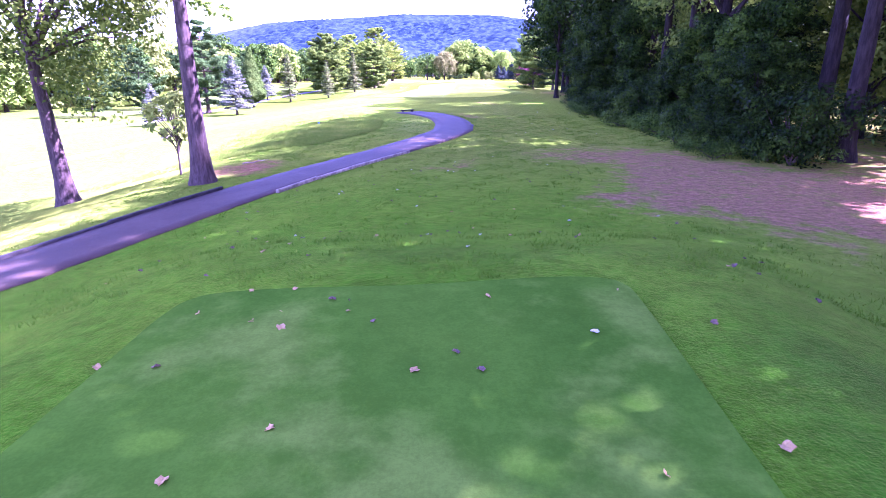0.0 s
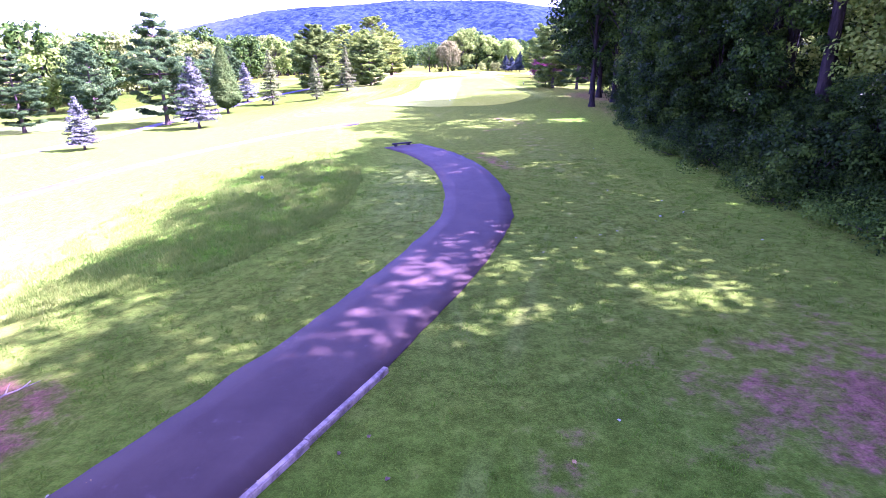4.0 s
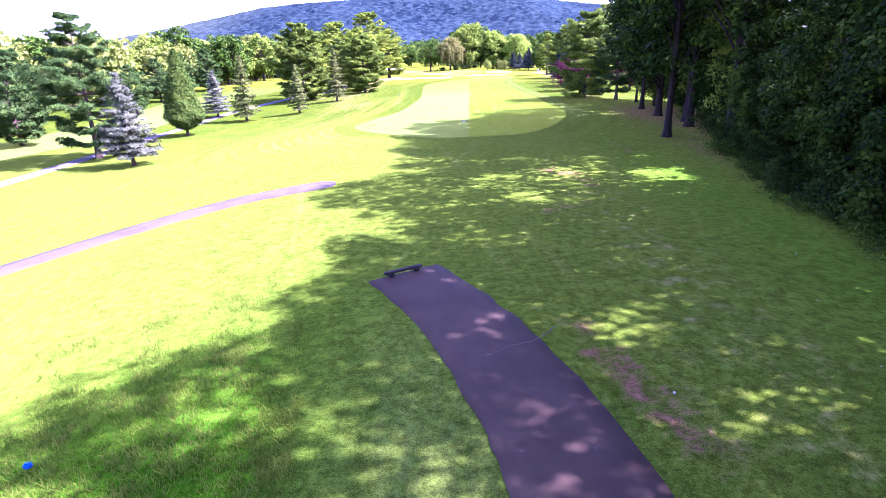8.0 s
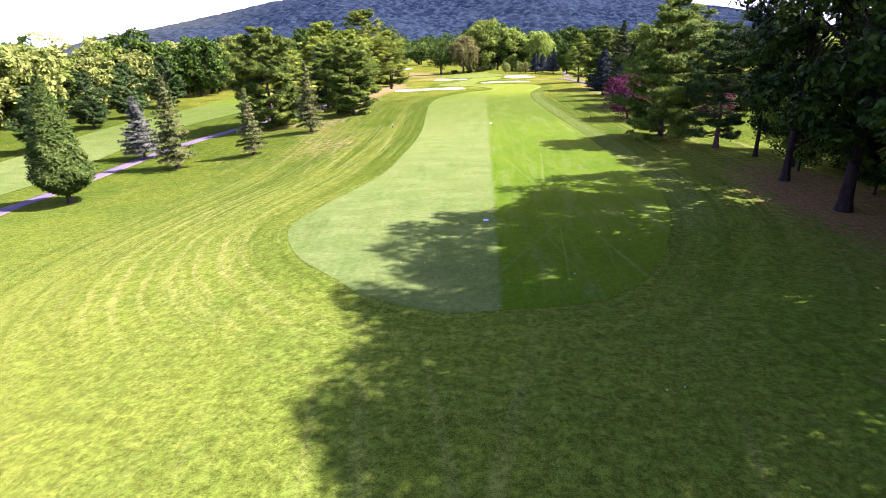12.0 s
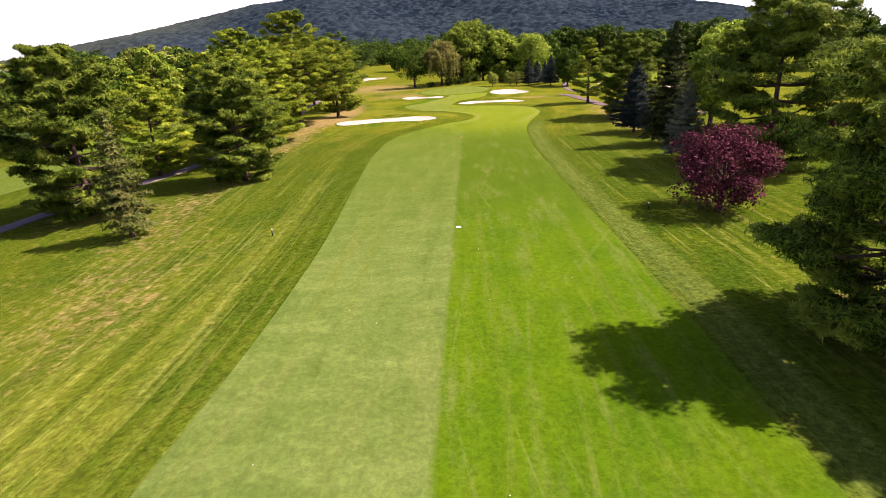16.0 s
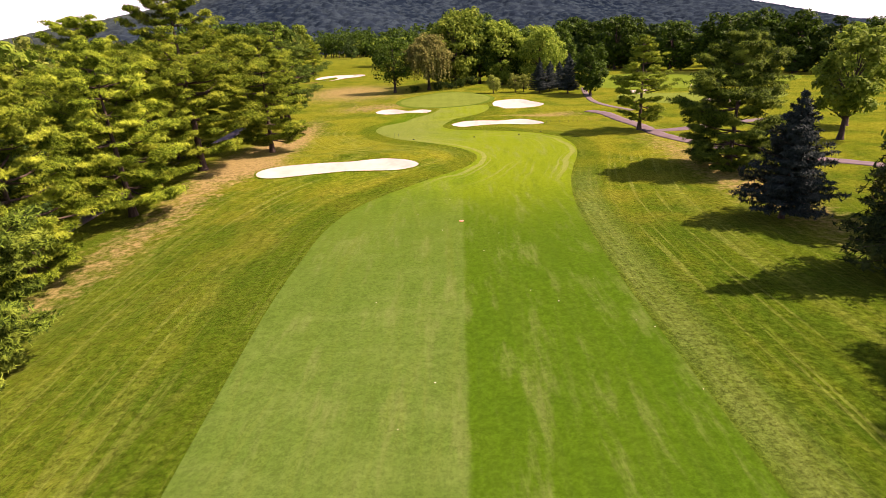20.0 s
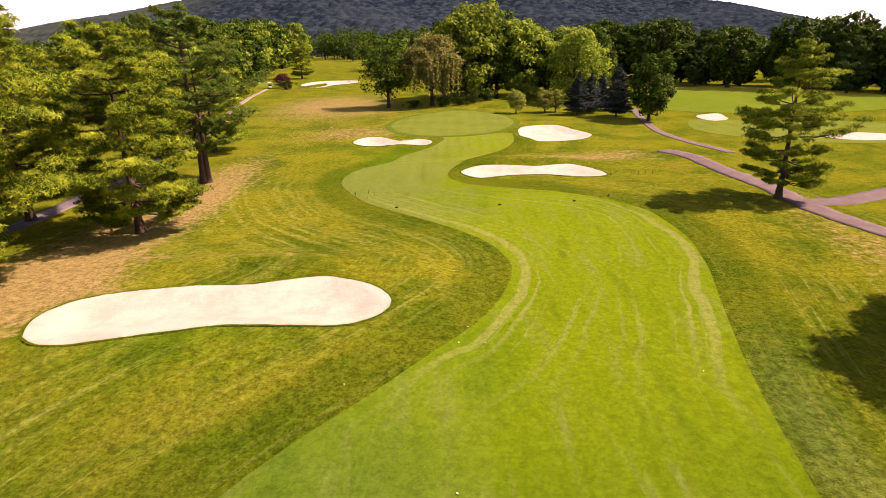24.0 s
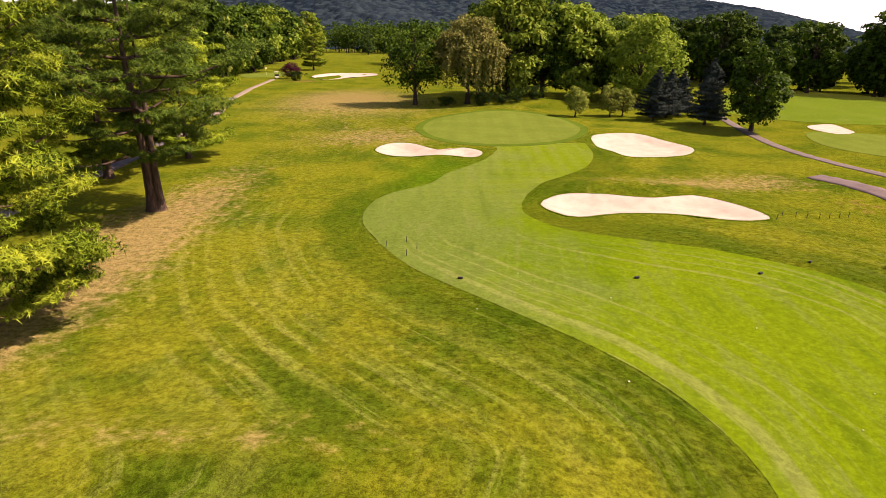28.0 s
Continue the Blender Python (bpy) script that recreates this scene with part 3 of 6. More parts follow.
FL = [(91, -3.6), (92.5, -6.6), (95, -9.0), (98, -11.6), (101, -13.2), (104.5, -14.2), (108, -13.6), (113, -11.9), (118, -10.3), (127, -9.2), (145, -8.6), (165, -9.3), (185, -9.6), (193, -9.0), (198, -7.4), (201.2, -5.2), (204.2, -2.5), (206.4, -0.8), (210, 1.8), (214.5, 3.8), (218.5, 4.4), (222.5, 2.8), (227.5, -2.2), (232, -6.6), (236, -9.1)]
FR = [(91, -2.4), (91.6, 2.0), (93, 4.6), (96, 7.0), (101, 9.4), (110, 11.8), (125, 12.0), (145, 11.8), (165, 11.2), (187, 11.2), (196, 11.7), (205, 13.2), (212.4, 15.2), (218, 16.8), (225, 17.6), (231.4, 16.0), (234, 13.6), (236, 10.4)]


def masks(x, y):
    soil = 1.35 * blob(x, y, 11.2, 16.6, 3.8, 5.8, -18) + 1.1 * blob(x, y, 9.4, 20.4, 2.5, 3.4, -20) + 0.18 * blob(x, y, 7.6, 25.6, 3.2, 1.7, -10) + 0.55 * blob(x, y, 5.6, 16.0, 2.0, 2.2) + 0.3 * blob(x, y, 10.2, 26.0, 2.0, 2.6) + 0.28 * blob(x, y, 7.5, 25.0, 3.2, 2.4) + 0.6 * blob(x, y, -0.9, 22.6, 0.9, 1.5, 30) + 0.62 * blob(x, y, 0.8, 23.8, 0.8, 1.9) + 0.18 * blob(x, y, 3.0, 19.0, 3.0, 3.5)
    soil += 1.0 * blob(x, y, -9.6, 25.5, 2.4, 3.0) + 0.75 * blob(x, y, 1.9, 50.0, 1.0, 5.5, 18) + 0.55 * blob(x, y, 5.5, 72.0, 1.2, 6.0) + 0.5 * blob(x, y, 3.9, 74.8, 0.9, 1.9, 20) + 0.32 * blob(x, y, 1.0, 76.0, 3.0, 4.0) + 0.6 * blob(x, y, 11.5, 83.0, 1.4, 5.0)
    soil += 1.25 * blob(x, y, 23.0, 106.0, 6.0, 15.0) + 0.6 * ss(13.0, 17.0, x) * (1 - ss(45, 75, x)) * (1 - ss(80, 100, y)) + 0.5 * blob(x, y, 2.5, 66, 2.5, 3.0)
    soil += 0.3 * blob(x, y, 5.0, 27.4, 3.6, 2.6) + 0.16 * blob(x, y, 6.0, 26.0, 5.5, 5.5) + 0.25 * blob(x, y, 9.0, 30.0, 4.0, 7.0)
    dry = 0.36 * blob(x, y, 5.2, 58.0, 3.4, 26.0) + 0.22 * blob(x, y, -20, 138, 7, 9) + 0.5 * blob(x, y, -25.0, 190, 3.4, 30) + 0.95 * blob(x, y, -23.6, 230, 4.6, 24) + 0.5 * blob(x, y, -20.5, 213, 4.0, 4.0) + 0.3 * blob(x, y, -22.0, 150, 6, 20, 12) + 0.5 * blob(x, y, -14, 270, 9, 7) + 0.45 * blob(x, y, -12, 218.0, 9, 1.2)
    dry += 0.7 * blob(x, y, 29, 205, 4, 30) + 0.6 * blob(x, y, 14, 251, 9, 3) + 0.25 * blob(x, y, -34, 140, 8, 25) + 0.45 * blob(x, y, -35, 163, 6, 5) + 0.4 * blob(x, y, -20, 300, 22, 30) + 0.5 * blob(x, y, 20, 135, 5, 5)
    lush = 0.95 * (1 - ss(14, 30, y)) * (1 - ss(6, 12, np.abs(x + 1))) + 0.55 * blob(x, y, -9, 44, 4.0, 12, -8) + 0.2 * blob(x, y, -12, 208, 5, 3) + 0.35 * blob(x, y, -6, 252, 5, 10)
    # shade beside the wood, painted as a strip of deeper green turf
    lush += 0.6 * blob(x, y, 12.0, 62, 3.6, 36)
    deep = curve([(31, -13.0), (33.5, -8.5), (36, -7.0), (40, -5.4), (45, -5.3), (50, -6.6), (55, -8.5), (60, -10.5)], np.clip(y, 31, 60)) - x
    lush += 0.6 * ss(0, 0.5, deep) * (1 - ss(7, 14, deep)) * ss(32, 36, y) * (1 - ss(48, 56, y))
    off = x - curve(FR, np.clip(y, 91, 236))
    worn = 0.42 * ss(97, 105, y) * (1 - ss(200, 214, y)) * ss(-0.1, 0.6, off) * (1 - ss(1.4, 3.4, off))
    worn += 0.55 * blob(x, y, -2.8, 44.0, 1.7, 9.0, 6)
    soil += 0.75 * blob(x, y, -47.5, 358.0, 4.5, 7.0) + 0.5 * blob(x, y, 25.5, 246.0, 3.0, 5.0)
    dry += 0.5 * blob(x, y, -28.0, 318.0, 16.0, 26.0) + 0.45 * blob(x, y, 22.0, 254.0, 6.0, 4.0)
    # right, front and left bank of the tee, darkened for their shade
    bank_shade = 0.85 * blob(x, y, 4.0, 2.6, 1.3, 4.2, -4) + 0.6 * blob(x, y, 0.6, 7.6, 3.2, 0.7) + 0.5 * blob(x, y, -4.3, 2.0, 0.7, 4.0)
    return soil, dry, lush, worn, bank_shade


for key, values in zip(("soil", "dry", "lush", "worn", "bank_shade"), masks(GX.ravel(), GY.ravel())):
    ground.data.attributes.new(key, "FLOAT", "POINT").data.foreach_set("value", np.clip(values, 0, 1).astype(np.float32))

# how far the rough lies from the short turf: mowers follow these lines
turn_l, turn_r = np.arange(91.0, 236.1, 1.5), np.arange(236.0, 90.9, -1.5)
SHORT = np.r_[np.stack([curve(FL, turn_l), turn_l], 1), [(-10.6, 239.6), (-10.6, 244.0), (-8.4, 248.4), (-5.2, 253.0), (-3.6, 262.0), (9.0, 262.0), (8.0, 256.0), (3.6, 251.0), (1.6, 246.0), (3.0, 239.0)], np.stack([curve(FR, turn_r), turn_r], 1)]
lane = np.full(GX.size, 60.0)
near = (np.abs(GX.ravel()) < 50) & (GY.ravel() > 50) & (GY.ravel() < 300)
lane[near] = np.concatenate([-depth_in(SHORT, a, b) for a, b in zip(np.array_split(GX.ravel()[near], 40), np.array_split(GY.ravel()[near], 40))])
ground.data.attributes.new("lane", "FLOAT", "POINT").data.foreach_set("value", lane.astype(np.float32))


def strip(name, lefts, rights, ys, cols, mat, lift, **tags):
    """A turf sheet between a left and a right line, lying on the land."""
    f = np.linspace(0, 1, cols)
    x = lefts[:, None] * (1 - f) + rights[:, None] * f
    y = np.broadcast_to(ys[:, None], x.shape)
    z = lie(x.ravel(), y.ravel()) + lift
    return tagged(new(name, mesh_of(name, np.stack([x.ravel(), y.ravel(), z], -1), grid_faces(len(ys), cols), mat, True)), kind="structure", **tags)


ys = np.r_[np.linspace(91.0, 96.0, 14), np.arange(97.0, 236.1, 1.0)]
fl = curve(FL, ys)
fr = curve(FR, ys)
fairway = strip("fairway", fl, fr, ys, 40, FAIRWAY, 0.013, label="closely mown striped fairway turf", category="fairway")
ys = np.r_[np.arange(236.0, 268.1, 0.8)]
al = curve([(236, -9.0), (239, -10.4), (243, -10.8), (247, -9.6), (250, -7.0), (254, -5.4), (258, -2.6), (262, -1.0), (265, -0.6), (268, -3.0)], ys)
ar = curve([(236, 10.4), (238.6, 3.0), (241, 0.8), (246, 0.6), (251, 3.2), (256, 7.0), (262, 9.2), (268, 9.6)], ys)
approach = strip("approach", al, ar, ys, 24, FAIRWAY, 0.02, label="pale mown approach turf below the green", category="fairway")
for ob in (fairway, approach):
    co = np.empty(len(ob.data.vertices) * 3, np.float32)
    ob.data.vertices.foreach_get("co", co)
    ob.data.attributes.new("inset", "FLOAT", "POINT").data.foreach_set("value", depth_in(SHORT, *co.reshape(-1, 3).T[:2].astype(float)).astype(np.float32))


def pad(name, outline, mat, height, rings=10, **tags):
    """A sheet inside a closed outline, built of shrinking rings; height(x, y, inset) gives z."""
    c = outline.mean(0)
    f = np.linspace(0, 0.999, rings) ** 1.15
    p = outline[None] * (1 - f[:, None, None]) + c * f[:, None, None]
    x, y = p[..., 0].ravel(), p[..., 1].ravel()
    z = height(x, y)
    return tagged(new(name, mesh_of(name, np.stack([x, y, z], -1), grid_faces(rings, len(outline), True)[:, ::-1], mat, True)), kind="structure", **tags)


pad("collar", GREEN_LINE.mean(0) + (GREEN_LINE - GREEN_LINE.mean(0)) * 1.1, COLLAR, lambda x, y: lie(x, y) + 0.024, label="ring of slightly longer turf round the putting green", category="green")
pad("green", GREEN_LINE, GREEN, lambda x, y: lie(x, y) + 0.034, label="smooth oval putting green", category="green")
pad("far_green", loop([(38.0, 270.0), (42.0, 281.0), (52.0, 279.0), (66.0, 277.0), (72.0, 268.0), (58.0, 258.0), (45.0, 261.0)], 64), GREEN, lambda x, y: lie(x, y) + 0.03, label="neighbouring putting green", category="green")
pad("far_fairway", loop([(40, 300), (48, 330), (75, 345), (100, 320), (90, 296), (60, 288)], 64), FAIRWAY, lambda x, y: lie(x, y) + 0.03, label="neighbouring mown fairway", category="fairway")
pad("left_fairway", loop([(-60, 96), (-54, 130), (-53, 165), (-48, 200), (-40, 232), (-46, 250), (-60, 235), (-66, 190), (-68, 140), (-70, 100)], 96), FAIRWAY, lambda x, y: lie(x, y) + 0.04, 14, label="pale mown fairway beyond the tree row", category="fairway")
pad("far_left_green", loop([(-66, 366), (-74, 384), (-62, 396), (-58, 380)], 48), GREEN, lambda x, y: lie(x, y) + 0.04, label="distant putting green", category="green")
tee = loop([(-3.1, -4.0), (-3.05, 1.0), (-3.1, 4.6), (-3.1, 5.6), (-2.95, 6.1), (-2.4, 6.25), (-0.4, 6.25), (1.4, 6.45), (2.05, 6.42), (2.35, 6.2), (2.4, 5.4), (2.25, 1.0), (2.2, -4.0), (0, -4.6)], 120)
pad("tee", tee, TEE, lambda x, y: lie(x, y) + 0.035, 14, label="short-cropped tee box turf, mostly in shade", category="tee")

for i, (key, o) in enumerate(OUTLINES.items()):
    def sandy(x, y, o=o, key=key):
        d = depth_in(o, x, y)
        return lie(x, y) + (0.06 if key in ("far_right", "edge_right") else 0.02 - 0.42 * ss(0.05, 2.2, d))
    pad("bunker", o, SAND, sandy, 16, label="pale sand bunker with raked sand" if key != "far" else "distant pale sand bunker", category="bunker")
    if not key.startswith(("far", "edge")):
        a = np.linspace(0, 2 * math.pi, 7, endpoint=False)
        t = np.roll(o, -1, 0) - np.roll(o, 1, 0)
        t /= np.linalg.norm(t, axis=1)[:, None]
        nrm = np.stack([-t[:, 1], t[:, 0]], 1)
        rng = np.random.default_rng(i)
        w = 0.085 * (0.8 + 0.5 * rng.random(len(o)))
        x = o[:, None, 0] + nrm[:, None, 0] * np.cos(a) * w[:, None]
        y = o[:, None, 1] + nrm[:, None, 1] * np.cos(a) * w[:, None]
        z = lie(o[:, 0], o[:, 1])[:, None] - 0.03 + np.sin(a) * (0.75 * w[:, None])
        v = np.stack([x, y, z], -1).reshape(-1, 3)
        n = len(o)
        ii, jj = np.meshgrid(np.arange(n), np.arange(7), indexing="ij")
        f = np.stack([ii * 7 + jj, ii * 7 + (jj + 1) % 7, ((ii + 1) % n) * 7 + (jj + 1) % 7, ((ii + 1) % n) * 7 + jj], -1).reshape(-1, 4)
        tagged(new("trim", mesh_of("trim", v, f, ROUGH, True)), "turf lip round a sand bunker", "bunker edge", kind="structure")


TONGUE = loop([(-49.3, 372.0), (-46.2, 379.5), (-43.4, 385.0), (-42.2, 377.5), (-44.4, 369.0), (-46.8, 367.0)], 48)
pad("trim", TONGUE, ROUGH, lambda x, y: lie(x, y) + 0.06 - 0.55 * (1 - ss(0, 0.9, depth_in(TONGUE, x, y))), label="grass tongue reaching into the distant bunker", category="bunker edge")


def path(name, keys, width, label, ragged=0.08, lift=0.035, mat=None, rounded=0.0):
    """An asphalt path: a crowned slab along a line with slightly ragged edges and a skirt."""
    c = line(keys, 0.4)
    t = np.gradient(c, axis=0)
    t /= np.linalg.norm(t, axis=1)[:, None]
    nrm = np.stack([-t[:, 1], t[:, 0]], 1)
    rng = np.random.default_rng(int(abs(keys[0][0] * 100)))
    off = np.array([-1.0, -1.0, -0.6, 0.0, 0.6, 1.0, 1.0]) * width / 2
    jit = rng.normal(0, ragged, (len(c), 2))
    jit = 0.5 * jit + 0.25 * (np.roll(jit, 1, 0) + np.roll(jit, -1, 0))
    o = np.broadcast_to(off, (len(c), 7)).copy()
    o[:, :2] -= np.abs(jit[:, :1])
    o[:, 5:] += np.abs(jit[:, 1:])
    if rounded:
        left = 0.4 * np.arange(len(c))[::-1, None]
        o *= np.sqrt(np.clip(1 - np.clip(1 - left / rounded, 0, 1) ** 2, 0.09, 1))
    x = c[:, :1] + nrm[:, :1] * o
    y = c[:, 1:] + nrm[:, 1:] * o
    z = lie(x.ravel(), y.ravel()).reshape(x.shape) + lift + np.array([-0.15, 0, 0.012, 0.02, 0.012, 0, -0.15])
    tagged(new(name, mesh_of(name, np.stack([x, y, z], -1).reshape(-1, 3), grid_faces(len(c), 7)[:, ::-1], mat or ASPHALT, True)), label, "cart path", kind="structure")
    return c, nrm


P1, P1N = path("path", [(-16, 1), (-12.2, 7.2), (-10.4, 11.4), (-9.05, 15.0), (-7.9, 18.0), (-6.5, 21.4), (-5.05, 24.4), (-3.5, 27.6), (-1.9, 31.4), (-0.7, 34.8), (0.25, 38.4), (0.4, 42.0), (0.2, 45.0), (-0.4, 48.4), (-1.6, 52.2), (-2.9, 55.1), (-4.3, 57.5)], 2.7, "purplish asphalt cart path with faint cracks")
path("path", [(-38, 46), (-30, 54.5), (-24.6, 61.0), (-20.0, 66.6), (-15.4, 70.8), (-10.0, 73.0)], 2.3, "purplish-grey asphalt cart path spur", rounded=0.9, mat=SPUR)
path("path", [(-52, 60), (-47, 84), (-46.5, 105), (-48.5, 122), (-47.5, 140), (-45.5, 152), (-40, 166), (-34, 186), (-33, 210), (-35, 240), (-38.0, 270)], 1.9, "grey asphalt cart path behind the trees", mat=WORN_ASPHALT)
path("path", [(-38.0, 270), (-42.4, 290.5), (-47.5, 307), (-53.0, 333), (-57.6, 362)], 1.3, "thin tan worn cart path climbing to the far green", 0.1, 0.04, mat=TAN_TRACK)
path("path", [(46, 205), (38, 212.5), (33.4, 219.5), (31.0, 226), (30.4, 231), (30.6, 236), (30.0, 242), (29.6, 247), (29.2, 251.5), (27.4, 255.2)], 2.1, "worn pinkish-purple cart path ending by the stakes", 0.2, mat=PINK_TRACK)
path("path", [(30.0, 231.2), (34, 231.4), (42, 235), (52, 238)], 2.0, "worn pinkish-purple cart path branch", 0.16, 0.041, mat=PINK_TRACK)
path("path", [(34.8, 252.5), (32.6, 262), (32.2, 271), (34.0, 284), (36.7, 298)], 1.2, "thin dark worn track past the green", 0.14, mat=DUSTY)


# ---- trees ----
def tube(points, radii, sides=7):
    p, r = np.array(points, float), np.array(radii, float)
    t = np.gradient(p, axis=0)
    t /= np.linalg.norm(t, axis=1)[:, None] + 1e-9
    u = np.cross(t, np.where(np.abs(t[:, 2:]) > 0.9, (1.0, 0, 0), (0, 0, 1.0)))
    u /= np.linalg.norm(u, axis=1)[:, None] + 1e-9
    w = np.cross(t, u)
    a = np.linspace(0, 2 * math.pi, sides, endpoint=False)
    v = p[:, None] + r[:, None, None] * (np.cos(a)[:, None] * u[:, None] + np.sin(a)[:, None] * w[:, None])
    return v.reshape(-1, 3), grid_faces(len(p), sides, True)


def joined(pieces):
    vs, fs, k = [], [], 0
    for v, f in pieces:
        vs.append(v), fs.append(f + k)
        k += len(v)
    return np.concatenate(vs), np.concatenate(fs)


def trunk_tube(h, r, rng, bend=0.02, lean=(0, 0), sides=12, flare=1.7):
    s = np.linspace(0, 1, 14) ** 1.3
    wob = np.cumsum(rng.normal(0, bend, (14, 2)), 0) * h * 0.12
    p = np.stack([lean[0] * s * h + wob[:, 0] * s, lean[1] * s * h + wob[:, 1] * s, s * h - 0.15], -1)
    rad = r * (1 - 0.93 * s) * (1 + (flare - 1) * np.exp(-s * h / (1.2 * r + 0.2)))
    return tube(p, rad, sides), (lambda q: np.array([np.interp(q, s, p[:, i]) for i in range(3)]))


def tufts(pos, out, rng, blades, length, width, up=0.3):
    """Needle tufts: thin triangles fanning from each place, outwards and up."""
    n = len(pos)
    nr = out + np.array([0, 0, up])
    nr = (nr / np.linalg.norm(nr, axis=1)[:, None])[:, None] + rng.normal(0, 0.3, (n, blades, 3))
    d = rng.normal(0, 1, (n, blades, 3))
    d -= 0.75 * (d * nr).sum(-1)[..., None] * nr
    d /= np.linalg.norm(d, axis=-1)[..., None]
    ln = length * rng.uniform(0.6, 1.25, (n, blades, 1))
    side = np.cross(d, nr)
    side /= np.linalg.norm(side, axis=-1)[..., None] + 1e-9
    a = pos[:, None] + side * width
    b = pos[:, None] - side * width
    c = pos[:, None] + d * ln
    v = np.stack([a, b, c], -2).reshape(-1, 3)
    return v, np.arange(len(v)).reshape(-1, 3)


def leaves(pos, out, rng, size, spread_n=0.5):
    """Leaves: small bent diamonds facing about outwards."""
    n = len(pos)
    nr = out + rng.normal(0, spread_n, (n, 3)) + np.array([0, 0, 0.35])
    nr /= np.linalg.norm(nr, axis=1)[:, None]
    u = np.cross(nr, rng.normal(0, 1, (n, 3)))
    u /= np.linalg.norm(u, axis=1)[:, None] + 1e-9
    w = np.cross(nr, u)
    s = size * rng.uniform(0.6, 1.3, (n, 1))
    v = np.stack([pos - u * s, pos - w * s * 0.55 - nr * s * 0.1, pos + u * s - nr * s * 0.25, pos + w * s * 0.55 - nr * s * 0.1], 1).reshape(-1, 3)
    return v, np.arange(len(v)).reshape(-1, 4)


def tree_of(name, wood, wood_mat, crown, crown_mat):
    root = new(name)
    part("trunk", mesh_of("trunk", *wood, wood_mat, True), root)
    part("crown", mesh_of("crown", *crown, crown_mat), root)
    return root


def pine(seed, h, r, low=0.14, mat=PINE, dense=1.3, forked=False, blade=0.22, m=56, blades=7):
    """A white pine: whorls of long limbs with flat plumes of needle tufts and gaps between."""
    rng = np.random.default_rng(seed)
    tr, axis = trunk_tube(h, h * 0.021, rng, 0.03)
    wood, pos, out = [tr], [], []
    if forked:
        (v2, f2), _ = trunk_tube(h * 0.8, h * 0.017, rng, 0.03, (-0.03, 0.02))
        wood.append((v2 + np.array([-0.38, -0.12, 0]), f2))
    z = low * h
    while z < h * 0.985:
        q = z / h
        prof = (0.62 + 1.15 * (q - low)) if q < 0.42 else 1.0 * (1.02 - ((q - 0.42) / 0.6)) ** 0.75
        nb = rng.integers(5, 8)
        a0 = rng.uniform(0, 6.28)
        for k in range(nb):
            a = a0 + k * 6.28 / nb + rng.normal(0, 0.25)
            ln = max(0.35, r * prof * rng.uniform(0.62, 1.18))
            rise = -0.05 + 0.75 * max(0, q - 0.3) + rng.normal(0, 0.07)
            d = np.array([math.cos(a), math.sin(a)])
            s = np.linspace(0, 1, 6)
            base = axis(q)
            bz = rise * s + 0.16 * s**3 - 0.06 * np.sin(s * 3.1)
            pts = np.stack([base[0] + d[0] * ln * s, base[1] + d[1] * ln * s, z + bz * ln], -1)
            wood.append(tube(pts, 0.018 * ln * (1.05 - s) + 0.008, 5))
            nc = int(dense * (2.4 + 1.5 * ln))
            t = rng.uniform(0.36 if q > 0.45 else 0.5, 1.03, nc) ** 0.85
            side = np.clip(rng.normal(0, 1, nc), -1.6, 1.6) * ln * 0.28 * (1.2 - 0.75 * t)
            c = np.stack([np.interp(t, s, pts[:, i]) for i in range(3)], -1)
            c[:, 0] += -d[1] * side
            c[:, 1] += d[0] * side
            c[:, 2] += rng.normal(0.05, 0.06, nc) - 0.05 * np.abs(side)
            e = rng.normal(0, 1, (nc, m, 3))
            e[..., 2] = np.abs(e[..., 2]) - 0.25
            e /= np.linalg.norm(e, axis=-1)[..., None]
            rad = (0.30 + 0.088 * ln) * rng.uniform(0.7, 1.25, (nc, 1, 1)) * rng.uniform(0.5, 1.0, (nc, m, 1))
            pos.append((c[:, None] + e * rad * np.array([1, 1, 0.42])).reshape(-1, 3))
            out.append((e * 0.8 + np.array([d[0] * 0.5, d[1] * 0.5, 0.35])).reshape(-1, 3))
        z += rng.uniform(0.65, 1.15) * (0.75 + 0.03 * h)
    pos, out = np.concatenate(pos), np.concatenate(out)
    return tree_of("pine_tree", joined(wood), PINE_BARK, tufts(pos, out, rng, blades, blade, 0.72 / blades * blade), mat)


